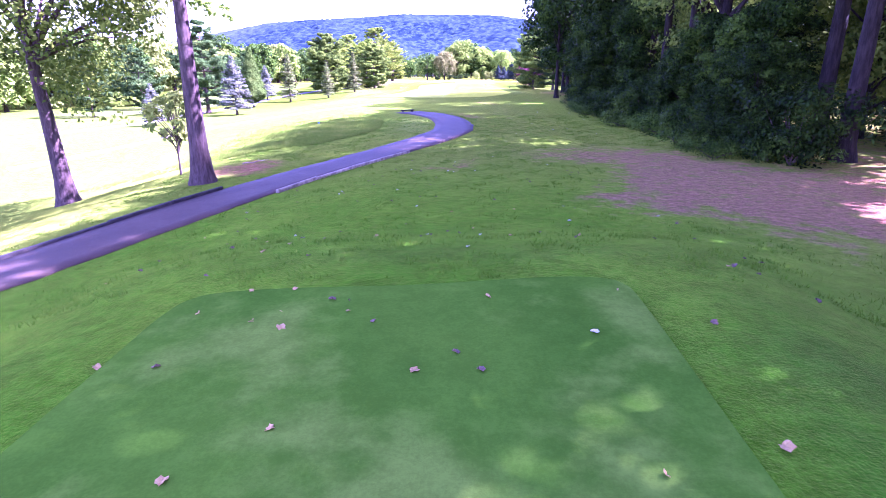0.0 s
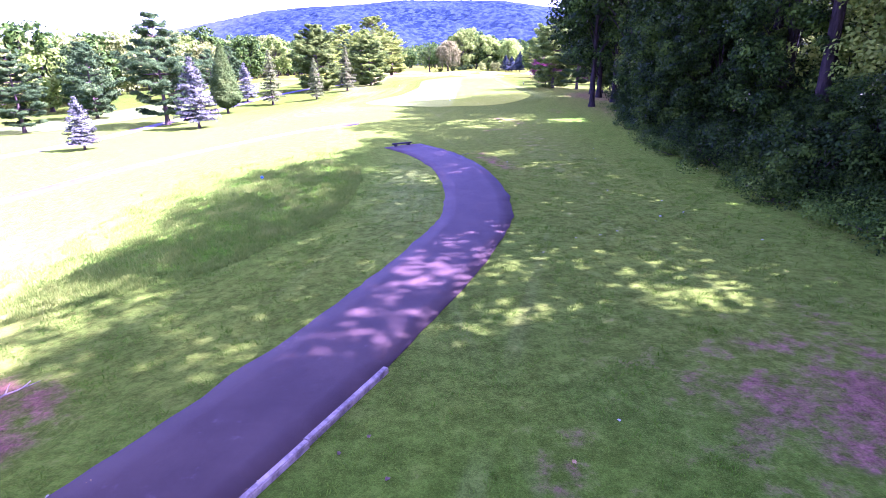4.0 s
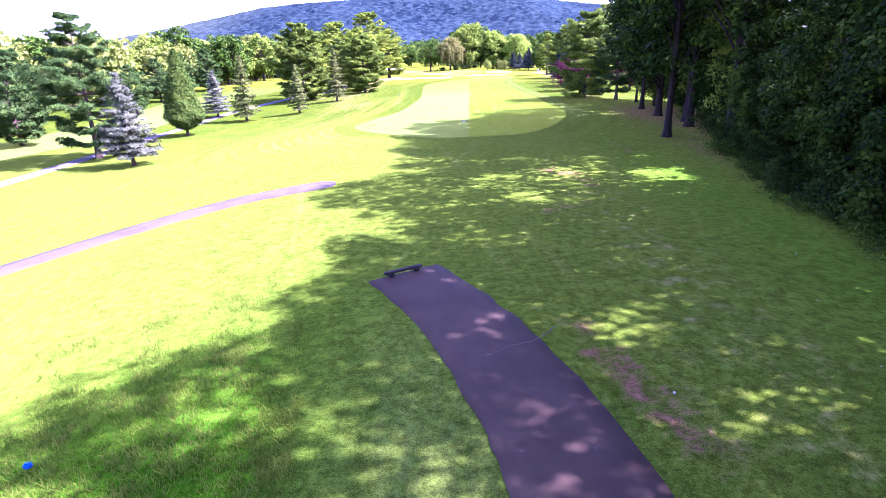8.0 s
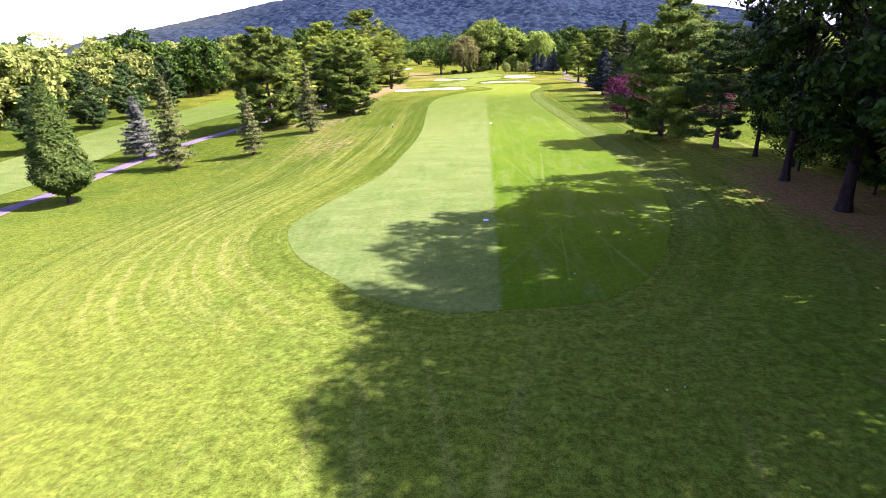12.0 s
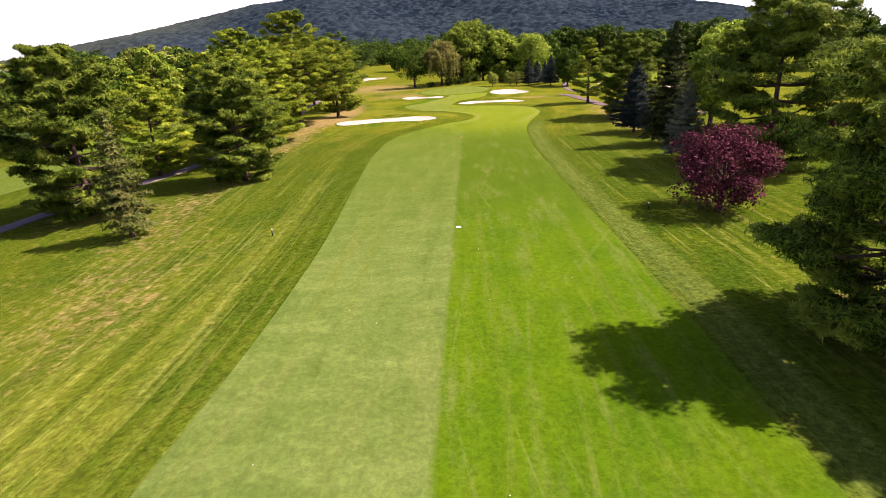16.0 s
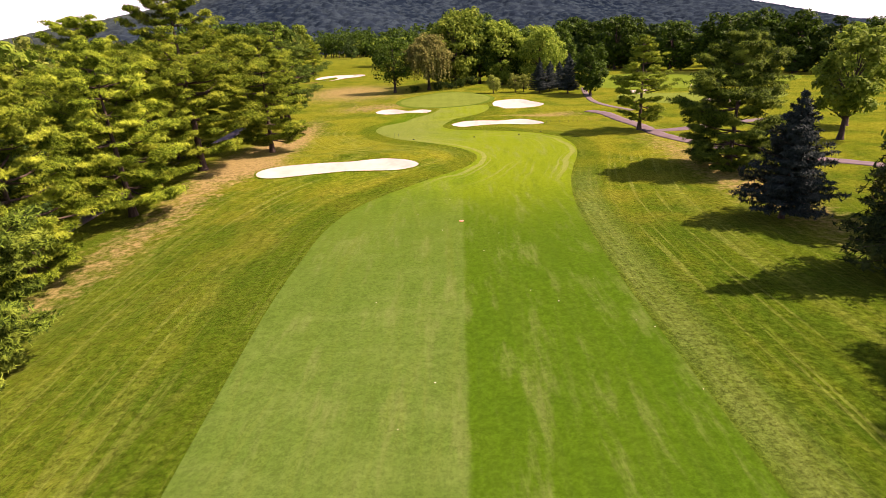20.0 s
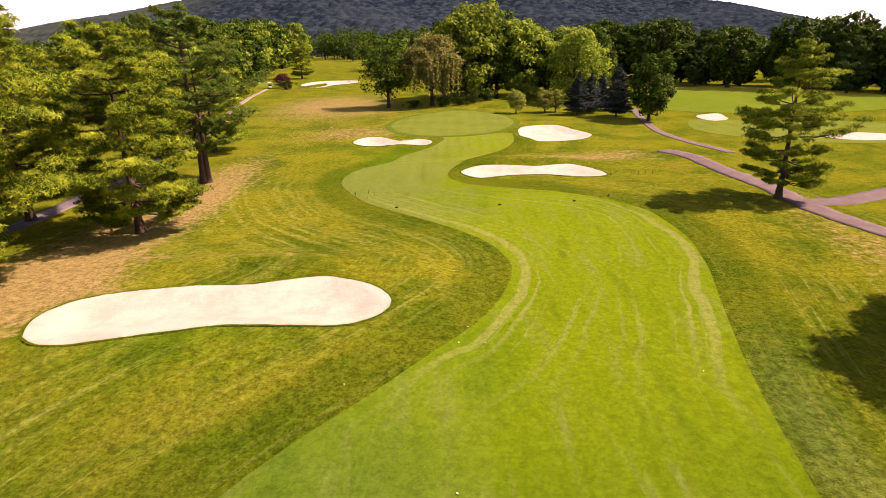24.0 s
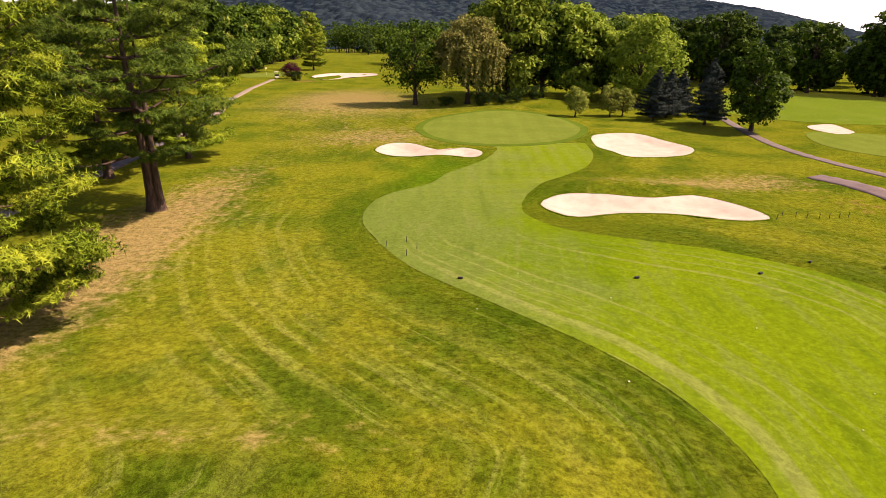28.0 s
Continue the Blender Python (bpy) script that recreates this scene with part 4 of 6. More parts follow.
def spruce(seed, h, r, mat=SPRUCE, low=0.10, droop=0.22, dense=1.0):
    """A spruce: a cone of close, drooping branches, ragged at its edge."""
    rng = np.random.default_rng(seed)
    tr, axis = trunk_tube(h, h * 0.019, rng, 0.012)
    wood, pos, out = [tr], [], []
    z = low * h
    while z < h * 0.99:
        q = (z / h - low) / (1 - low)
        nb = int(7 + 5 * (1 - q))
        a0 = rng.uniform(0, 6.28)
        for k in range(nb):
            a = a0 + k * 6.28 / nb + rng.normal(0, 0.2)
            ln = max(0.16, r * (1 - q) ** 0.85 * rng.uniform(0.5, 1.22) * (0.8 + 0.2 * min(1, q * 8)))
            d = np.array([math.cos(a), math.sin(a)])
            s = np.linspace(0, 1, 4)
            bz = (-droop * (1 - q) + 0.35 * q) * s + 0.12 * s**2
            base = axis(z / h)
            pts = np.stack([base[0] + d[0] * ln * s, base[1] + d[1] * ln * s, z + bz * ln], -1)
            wood.append(tube(pts, 0.012 * ln * (1.1 - s) + 0.006, 4))
            m = int(dense * (6 + 15 * ln))
            t = rng.uniform(0.12, 1.0, m) ** 0.75
            side = rng.normal(0, 1, m) * ln * 0.13
            c = np.stack([np.interp(t, s, pts[:, i]) for i in range(3)], -1)
            c[:, 0] += -d[1] * side
            c[:, 1] += d[0] * side
            c[:, 2] += rng.normal(-0.03, 0.05, m) - 0.15 * np.abs(side)
            pos.append(c)
            out.append(np.stack([np.full(m, d[0]), np.full(m, d[1]), np.full(m, 0.55)], -1))
        z += rng.uniform(0.34, 0.6) * (0.6 + 0.05 * h)
    pos, out = np.concatenate(pos), np.concatenate(out)
    return tree_of("spruce_tree", joined(wood), PINE_BARK, tufts(pos, out, rng, 7, 0.30, 0.05, 0.0), mat)


def cedar(seed, h, r):
    """An arborvitae: a dense flame of upright sprays."""
    rng = np.random.default_rng(seed)
    tr, axis = trunk_tube(h * 0.95, 0.2, rng, 0.01)
    n = 5200
    q = rng.uniform(0, 1, n) ** 1.25
    a = rng.uniform(0, 6.28, n)
    lump = 1 + 0.08 * np.sin(3 * a + 9 * q) * np.sin(17 * q + 2 * a)
    rad = r * np.minimum(1, (q * 6) ** 0.5) * (1 - q) ** 0.8 * lump * rng.uniform(0.78, 1.05, n)
    pos = np.stack([rad * np.cos(a), rad * np.sin(a), 0.09 * h + q * 0.91 * h], -1)
    out = np.stack([np.cos(a), np.sin(a), np.full(n, 0.7)], -1)
    return tree_of("cedar_tree", tr, PINE_BARK, tufts(pos, out, rng, 6, 0.42, 0.06, 0.5), CEDAR)


def clump_points(rng, centres, radii, per, flat=0.7):
    """Points on the upper shells of leaf clumps, with outward directions."""
    n = len(centres)
    d = rng.normal(0, 1, (n, per, 3))
    d[..., 2] = np.abs(d[..., 2]) * rng.choice([1, 1, 1, -1], (n, per))
    d /= np.linalg.norm(d, axis=-1)[..., None]
    rad = radii[:, None, None] * rng.uniform(0.55, 1.05, (n, per, 1))
    return (centres[:, None] + d * rad * np.array([1, 1, flat])).reshape(-1, 3), d.reshape(-1, 3)


def broadleaf(seed, h, r, base=0.25, mat=LEAF, clumps=90, per=80, size=0.26, name="broadleaf_tree", bark=BARK, trunk=0.024, lean=(0, 0), top=0.5, bend=0.03, fork=0.12, clump=(0.2, 0.36)):
    """A broad tree: trunk, forking limbs, and a crown of leaf clumps with gaps."""
    rng = np.random.default_rng(seed)
    tr, axis = trunk_tube(h * 0.86, h * trunk, rng, bend, lean)
    wood = [tr]
    d = rng.normal(0, 1, (clumps, 3))
    d /= np.linalg.norm(d, axis=1)[:, None]
    mid = np.array([lean[0] * h * 0.6, lean[1] * h * 0.6, h * (base + (1 - base) * top)])
    semi = np.array([r, r, h * (1 - base) * 0.5])
    shell = rng.uniform(0.45, 0.95, (clumps, 1)) ** 0.6
    lump = 1 + 0.22 * np.sin(3.1 * d[:, :1] + seed) * np.sin(2.7 * d[:, 1:2] + 2.3 * d[:, 2:3] + seed)
    cen = mid + d * semi * shell * lump
    rad = r * rng.uniform(*clump, clumps)
    for c in cen[:: max(1, clumps // 26)]:
        q = np.clip((c[2] * 0.62) / (h * 0.86), fork, 0.85)
        a = axis(q)
        s = np.linspace(0, 1, 5)[:, None]
        pts = a * (1 - s) + c * s + np.array([0, 0, 1]) * (s * (1 - s)) * r * 0.25
        wood.append(tube(pts, h * trunk * 0.42 * (1 - q) * (1.05 - s[:, 0]) + 0.012, 5))
    pos, out = clump_points(rng, cen, rad, per)
    return tree_of(name, joined(wood), bark, leaves(pos, out, rng, size), mat)


def willow(seed, h, r):
    """A weeping willow: a domed crown of leaf clumps with curtains of hanging shoots."""
    rng = np.random.default_rng(seed)
    tr, axis = trunk_tube(h * 0.8, 0.4, rng, 0.03)
    n = 130
    d = rng.normal(0, 1, (n, 3))
    d[:, 2] = np.abs(d[:, 2]) - 0.15
    d /= np.linalg.norm(d, axis=1)[:, None]
    lump = 1 + 0.2 * np.sin(4.0 * d[:, :1] + 1.0) * np.sin(3.3 * d[:, 1:2] + 2.0 * d[:, 2:3])
    cen = np.array([0, 0, 0.55 * h]) + d * np.array([r, r, 0.42 * h]) * rng.uniform(0.72, 0.95, (n, 1)) * lump
    wood = [tr]
    for c in cen[::8]:
        p = np.linspace(0, 1, 5)[:, None]
        wood.append(tube(axis(0.4) * (1 - p) + c * p + np.array([0, 0, 1.2]) * p * (1 - p), 0.1 * (1.1 - p[:, 0]), 5))
    pos, out = clump_points(rng, cen, rng.uniform(0.8, 1.5, n), 90)
    m = 20
    tip = cen[rng.integers(0, n, 420)] + rng.normal(0, 0.7, (420, 3))
    fall = rng.uniform(0.12, 0.36, (420, 1)) * h * np.linspace(0, 1, m)
    hang = tip[:, None] + rng.normal(0, 0.12, (420, m, 3))
    hang[..., 2] = np.maximum(hang[..., 2] - fall, 0.12 * h)
    hang = hang.reshape(-1, 3)
    o2 = hang * np.array([1, 1, 0]) / (np.linalg.norm(hang[:, :2], axis=1)[:, None] + 0.1)
    return tree_of("willow_tree", joined(wood), BARK, leaves(np.r_[pos, hang], np.r_[out, o2], rng, 0.25, 0.6), WILLOW)


def shrub(seed, r, h, mat, n=26, per=60, size=0.16):
    rng = np.random.default_rng(seed)
    cen = np.stack([rng.normal(0, r * 0.45, n), rng.normal(0, r * 0.45, n), rng.uniform(0.12, 0.85, n) * h], -1)
    pos, out = clump_points(rng, cen, rng.uniform(0.22, 0.42, n) * r, per, 0.8)
    pos[:, 2] = np.maximum(pos[:, 2], 0.03)
    wood = [tube(np.stack([c * s for s in (0, 0.5, 1)]) * np.array([1, 1, 1]), [0.035, 0.025, 0.01], 4) for c in cen[:9]]
    root = new("shrub")
    part("stem", mesh_of("stem", *joined(wood), BARK), root)
    part("foliage", mesh_of("foliage", *leaves(pos, out, rng, size), mat), root)
    return root


USED = set()


def plant(proto, x, y, s=1.0, turn=0.0, sz=None, label="", category="tree", group="", sink=0.03):
    """Stand a tree at (x, y): the model itself at first, copies after."""
    m = pose(x, y, at(x, y) - sink, 0, 0, turn) @ Matrix.Diagonal((s, s, sz or s, 1))
    if proto.name not in USED:
        USED.add(proto.name)
        ob = proto
        ob.matrix_basis = m
    else:
        ob = proto.copy()
        scene.collection.objects.link(ob)
        for c in proto.children:
            d = c.copy()
            scene.collection.objects.link(d)
            d.parent = ob
        ob.matrix_basis = m
    return tagged(ob, label, category, group)


pineA, pineB = pine(11, 13.0, 5.9, 0.12), pine(12, 15.6, 6.6, 0.14)
pineD = pine(14, 13.0, 5.0, 0.12, PINE_DARK, 1.3, blade=0.26, m=44)
pineG = pine(17, 13.0, 5.7, 0.05, m_leaf("olive_pine_needles", (0.012, 0.03, 0.004), (0.13, 0.2, 0.02), (0.26, 0.34, 0.04), 0.26), 2.0, blade=0.3, m=38, blades=6)
pineH = pine(18, 12.8, 4.1, 0.13, PINE, 1.0)
pineE = pine(15, 15.5, 6.8, 0.25, m_leaf("green_pine_needles", (0.026, 0.06, 0.008), (0.11, 0.18, 0.022), (0.18, 0.25, 0.03), 0.22), 1.2, True, m=42)
pineF = pine(16, 13.0, 5.0, 0.10, PINE_DARK, 1.0, blade=0.5, m=14, blades=5)
sprA = spruce(21, 10.0, 3.2, BLUE, 0.15, 0.2, 0.85)
sprB = spruce(22, 10.0, 2.5, SPRUCE, 0.14, 0.32, 0.5)
sprC = spruce(23, 9.4, 3.7, m_leaf("blue_black_needles", (0.014, 0.024, 0.021), (0.036, 0.052, 0.044), (0.052, 0.068, 0.058), 0.05), 0.13, 0.1, 1.2)
decA, decB = broadleaf(31, 16, 6.0, 0.06, LEAF, 120, 80, 0.34), broadleaf(32, 15, 5.2, 0.05, LEAF_DARK, 120, 80, 0.34)
decC, decD = broadleaf(33, 16, 6.4, 0.12, LEAF_OLIVE, 100, 70, 0.34), broadleaf(34, 14, 4.0, 0.16, LEAF, 70, 80, 0.32)
row = "pines along the fairway"
L1 = "tall white pine with plumed yellow-green needles and a bare lower trunk"
# left of the fairway
plant(sprA, -42.2, 79.0, 0.6, 40, label="small silvery blue spruce on the slope", group="spruces on the slope")
plant(sprA, -37.4, 97.5, 1.0, 0, label="silvery blue spruce in front of a tall pine", group="spruces on the slope")
plant(pineD, -45.0, 103.5, 1.2, 0, label="tall dark green white pine on the slope")
plant(cedar(41, 12.4, 3.3), -43.3, 123.0, label="dense dark green flame-shaped cedar", category="tree")
plant(sprA, -46.9, 143.5, 0.86, 120, label="small slim silvery blue spruce", group="spruces on the slope")
plant(sprB, -39.3, 137.5, 1.14, 30, label="slim dark green spruce on the slope", group="spruces on the slope")
plant(sprB, -30.8, 141.5, 0.88, 200, label="thin brownish spruce with bare lower trunk", group="spruces on the slope")
plant(sprB, -26.4, 154.6, 1.05, 100, label="thin brownish spruce with bare lower trunk", group="spruces on the slope")
plant(pineG, -35.2, 163.0, 1.2, 80, label="broad dark green pine with low limbs", group=row)
plant(pineG, -23.3, 172.6, 0.98, 10, label="round dark green pine over bare ground", group=row)
plant(pineA, -36.6, 179.0, 0.9, 60, label=L1, group=row)
plant(pineA, -27.4, 184.5, 1.0, 150, label=L1, group=row)
plant(pineA, -28.2, 198.6, 1.12, 220, label=L1, group=row)
plant(pineB, -27.2, 212.2, 1.22, 60, label="tallest white pine beside the long bunker", group=row)
plant(pineA, -29.5, 206.5, 0.95, 300, label=L1, group=row)
plant(pineA, -22.9, 224.4, 1.1, 20, label=L1, group=row)
plant(pineE, -25.2, 241.0, 1.08, 180, label="white pine with a forked trunk", group=row)
for x, y, k, p in ((-34.0, 228.0, 1.0, pineB), (-36.0, 197.0, 1.05, pineA), (-37.0, 212.0, 1.1, pineB), (-33.5, 220.0, 1.05, pineA), (-32.0, 189.0, 0.95, pineD), (-34.0, 250.0, 1.0, pineB), (-31.0, 258.0, 0.95, pineA)):
    plant(p, x, y, k, 90 * k + x * 40, label="white pine in the second row of the stand", group=row)
# right of the fairway
plant(pineG, 19.3, 133.0, 1.0, 200, label="dark white pine at the end of the wood")
# added pine, set here for the shadow it casts beside the larger one
plant(pineD, 22.8, 126.8, 0.88, 90, label="added dark white pine shading the turf beside a larger pine")
plant(pineG, 32.0, 166.5, 1.28, 310, label="tall dark pine behind the plum")
plant(pineG, 30.2, 207.4, 1.02, 45, label="white pine with low sweeping limbs")
plant(pineH, 29.2, 232.4, 1.0, 130, label="lone white pine beside the cart path")
plant(sprC, 26.3, 191.0, 1.0, 0, label="blue-black conical spruce over mulched ground")
plant(spruce(24, 14.2, 3.7, m_leaf("dark_green_needles", (0.01, 0.02, 0.006), (0.036, 0.054, 0.014), (0.08, 0.1, 0.022), 0.1), 0.1, 0.16, 1.0), 26.9, 180.0, 1.0, 100, label="tall dark green spruce with a sunlit crown")
plant(sprA, 25.2, 170.6, 0.86, 200, label="slim silvery blue spruce beside the plum")
plant(decD, 36.0, 189.0, 1.0, 40, label="round-topped green broadleaf tree behind the spruces")
plant(broadleaf(35, 7.0, 4.3, 0.10, PLUM, 120, 130, 0.13, "plum_tree", BARK, 0.03), 21.0, 152.5, 0.88, 20, label="round purple-leaved plum tree", category="tree")
PLUM_TREE = bpy.data.objects["plum_tree"]
plant(PLUM_TREE, 31.0, 147.0, 0.8, 80, label="purple-leaved plum tree behind a pine")
plant(PLUM_TREE, 50.0, 184.0, 0.5, 30, label="small purple-leaved tree across the grass")
plant(decD, 50.3, 220.0, 0.95, 0, label="tall slender green broadleaf tree")
plant(decD, 57.0, 229.0, 0.95, 90, label="tall slender green broadleaf tree")
# round the green
plant(broadleaf(36, 14.8, 5.4, 0.14, LEAF_DARK, 90, 90, 0.24, "oak_tree"), -12.8, 304.5, label="dark round oak behind the green")
plant(willow(37, 14.7, 6.0), -3.6, 305.5, label="olive weeping willow behind the green")
for i, (x, y, s) in enumerate([(4, 313, 1.28), (11, 318, 1.22), (17, 316, 1.1), (23, 318, 1.0), (27, 309, 0.95), (-1, 322, 1.15), (8, 328, 1.2), (20, 330, 1.15), (30, 322, 1.0), (36, 330, 1.0)]):
    plant((decA, decB)[i % 2], x, y, s, 70 * i, label="tall dark broadleaf tree in a clump behind the green", group="clump behind the green")
for x, y, s in ((12.7, 291, 0.28), (18.4, 293, 0.29), (20.6, 294, 0.27)):
    plant(decC, x, y, s, 50 * x, label="small round ornamental tree by the green")
for x, y, s in ((23.9, 289.4, 0.8), (29.8, 295.6, 0.72), (30.1, 286.1, 0.95), (27, 293, 0.75)):
    plant(sprC, x, y, s, 40 * x, label="dark conical spruce behind the green")
plant(decB, 34.3, 281.3, 0.72, 10, label="round dark broadleaf tree by the path")
plant(pineA, -59, 411, 1.1, 10, label="distant broad dark green pine")
plant(pineF, -71, 600, 1.3, 10, label="distant broad dark green pine")

# wood beside the first hole
rng = np.random.default_rng(5)
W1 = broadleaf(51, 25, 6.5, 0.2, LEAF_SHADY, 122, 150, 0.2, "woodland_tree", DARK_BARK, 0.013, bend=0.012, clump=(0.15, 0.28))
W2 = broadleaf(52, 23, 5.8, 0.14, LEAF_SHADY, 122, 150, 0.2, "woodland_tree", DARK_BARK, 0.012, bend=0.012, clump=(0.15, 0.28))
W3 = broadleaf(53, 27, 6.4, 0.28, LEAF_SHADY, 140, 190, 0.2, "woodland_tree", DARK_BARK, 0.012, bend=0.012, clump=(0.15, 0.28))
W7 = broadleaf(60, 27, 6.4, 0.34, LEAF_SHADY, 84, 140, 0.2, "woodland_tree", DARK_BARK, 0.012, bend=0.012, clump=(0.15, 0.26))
# W5 and W9 take the brighter leaf colour as the wood's sunlit trees
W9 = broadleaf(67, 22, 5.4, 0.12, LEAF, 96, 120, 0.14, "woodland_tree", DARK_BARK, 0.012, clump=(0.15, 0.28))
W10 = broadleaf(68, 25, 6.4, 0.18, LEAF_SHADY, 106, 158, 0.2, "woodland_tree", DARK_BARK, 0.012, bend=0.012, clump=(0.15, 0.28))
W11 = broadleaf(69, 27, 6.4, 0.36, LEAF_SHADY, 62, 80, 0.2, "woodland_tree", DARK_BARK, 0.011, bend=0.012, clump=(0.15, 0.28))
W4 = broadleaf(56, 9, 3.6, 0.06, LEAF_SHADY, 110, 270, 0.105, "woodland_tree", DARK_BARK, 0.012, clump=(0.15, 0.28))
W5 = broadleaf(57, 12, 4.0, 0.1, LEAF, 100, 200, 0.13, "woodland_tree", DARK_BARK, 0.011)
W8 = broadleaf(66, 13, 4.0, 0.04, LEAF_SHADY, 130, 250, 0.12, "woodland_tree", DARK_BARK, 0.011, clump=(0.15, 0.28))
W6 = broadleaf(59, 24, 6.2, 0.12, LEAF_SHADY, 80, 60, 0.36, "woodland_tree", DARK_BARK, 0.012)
TALL = "tall dark woodland tree with a bare trunk"
# the trees at (15.8, 3.6) and (15.4, -4.6) stay unseen, added to shade the tee
spots = [(19.6, 12.0), (15.8, 3.6), (15.4, -4.6), (18.8, 18.0), (17.0, 23.6), (18.6, 28.0), (19.6, 22.0), (22.5, 98.8), (21.5, 104.7), (21.0, 94.6), (24.4, 122.0), (22.3, 113.0), (17.2, 41.2), (17.0, 45.4), (17.4, 49.4), (18.6, 62.0), (18.4, 57.0), (16.6, 88.5), (18.0, 52.0), (17.6, 37.6), (19.4, 72.0), (18.8, 82.0)]
while len(spots) < 112:
    y = rng.uniform(-30, 118)
    edge = np.interp(y, [-30, 20, 30, 48, 66, 92, 118], [20, 19, 17, 17.2, 18.5, 23, 27])
    x = edge + 58 * rng.random() ** 1.3
    if not ((28.2 < y < 36.2 or 40 < y < 50) and x < 40) and all((x - a) ** 2 + (y - b) ** 2 > 12 for a, b in spots):
        spots.append((x, y))
for i, (x, y) in enumerate(spots):
    shade = np.interp(y, [-30, 22, 33, 39, 43, 49, 53, 56, 59, 63, 67, 71, 74, 78, 82, 86, 92, 98, 105, 111, 116, 122], [-9, -10, -11.5, -12, -11.6, -11.4, -9.4, -8.0, -6.8, -6.4, -7.8, -8.6, -9.6, -8.4, -6.6, -6.4, -7.0, -6.6, -4.4, -0.4, 6.0, 12.0])
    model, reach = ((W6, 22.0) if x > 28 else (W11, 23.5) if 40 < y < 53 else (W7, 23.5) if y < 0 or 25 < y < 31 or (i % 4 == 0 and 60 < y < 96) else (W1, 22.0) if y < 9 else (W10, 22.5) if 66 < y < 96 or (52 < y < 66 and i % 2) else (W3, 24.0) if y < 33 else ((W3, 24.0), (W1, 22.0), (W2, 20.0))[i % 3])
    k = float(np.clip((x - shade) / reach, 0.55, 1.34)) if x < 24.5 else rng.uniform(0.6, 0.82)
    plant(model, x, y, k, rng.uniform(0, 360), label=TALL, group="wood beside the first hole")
for i, (x, y, k) in enumerate([(17.0, 31.5, 0.85), (16.6, 35.5, 0.8), (20.4, 46.0, 0.8), (21.2, 60.0, 0.8), (22.0, 75.0, 0.9), (22.6, 86.5, 1.0), (22.6, 91.0, 0.7), (24.6, 97.0, 0.8), (27.0, 104.0, 1.0), (26.0, 108.5, 0.8), (29.0, 113.0, 1.0), (25.0, 116.0, 0.75), (29.0, 121.0, 0.8), (27.0, 100.0, 1.0), (26.0, 40.0, 1.1), (25.0, 52.0, 1.0), (27.0, 64.0, 1.1), (27.0, 76.0, 1.1), (29.0, 90.0, 1.1), (33.0, 20.0, 1.0), (33.0, 8.0, 1.0), (25.4, 117.6, 1.15), (27.5, 112.0, 1.2), (28.4, 124.0, 0.95), (15.4, 30.6, 0.6), (24.0, 32.5, 1.5), (28.5, 35.0, 1.5), (33.0, 31.0, 1.6), (18.8, 42.6, 1.05), (19.6, 47.4, 1.0), (26.5, 45.0, 0.9), (14.6, 27.0, 0.55)]):
    plant(W9 if 41 < y < 48 and x > 18 and k != 0.8 else W5 if k > 1.4 else (W4, W4, W5)[i % 3], x, y, k, 77 * i, label="low leafy tree filling the wood's edge", group="low trees at the wood's edge")
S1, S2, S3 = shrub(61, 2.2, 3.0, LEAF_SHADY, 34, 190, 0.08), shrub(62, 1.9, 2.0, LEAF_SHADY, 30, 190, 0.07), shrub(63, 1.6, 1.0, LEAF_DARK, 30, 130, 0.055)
for i in range(68):
    y = 22.6 + i * 1.02
    edge = np.interp(y, [22, 25, 28, 33, 40, 48, 60, 68, 80, 92], [12.4, 11.9, 12.0, 12.8, 12.6, 12.8, 13.4, 14.4, 17.6, 22])
    deep = rng.uniform(0, 1.4) if i % 3 == 2 else rng.uniform(1.0, 2.6)
    plant((S1 if i % 6 == 0 else S2, S2, S3)[i % 3], edge + deep, y, rng.uniform(0.7, 1.15), rng.uniform(0, 360), label="leafy understorey shrub at the wood's edge", category="shrub", group="shrubs at the wood's edge")
low_rng = np.random.default_rng(65)
for i in range(23):
    y = 38.5 + i * 2.1
    x = np.interp(y, [30, 48, 60, 68, 80, 92], [13.9, 13.4, 13.4, 14.4, 17.6, 22]) + low_rng.uniform(2.2, 4.4)
    plant((W4, W4, W8)[i % 3], x, y, low_rng.uniform(0.65, 1.05) * (0.55 if y < 49 else 1.0), low_rng.uniform(0, 360), label="low leafy tree drooping to the ground at the wood's edge", group="low trees at the wood's edge")
for i in range(80):
    plant((S1, S2)[i % 2], 22 + 40 * rng.random(), -20 + 135 * rng.random(), rng.uniform(0.9, 1.5), rng.uniform(0, 360), label="leafy understorey shrub inside the wood", category="shrub", group="shrubs inside the wood")
deep_rng = np.random.default_rng(64)
for i in range(46):
    y = 66 + i * 1.15
    edge = np.interp(y, [66, 92, 118], [19.2, 24.5, 29.0])
    plant((S1, S2)[i % 2], edge + deep_rng.uniform(0.6, 4.5), y, deep_rng.uniform(0.9, 1.5), deep_rng.uniform(0, 360), label="leafy understorey shrub among the wood's trunks", category="shrub", group="shrubs inside the wood")
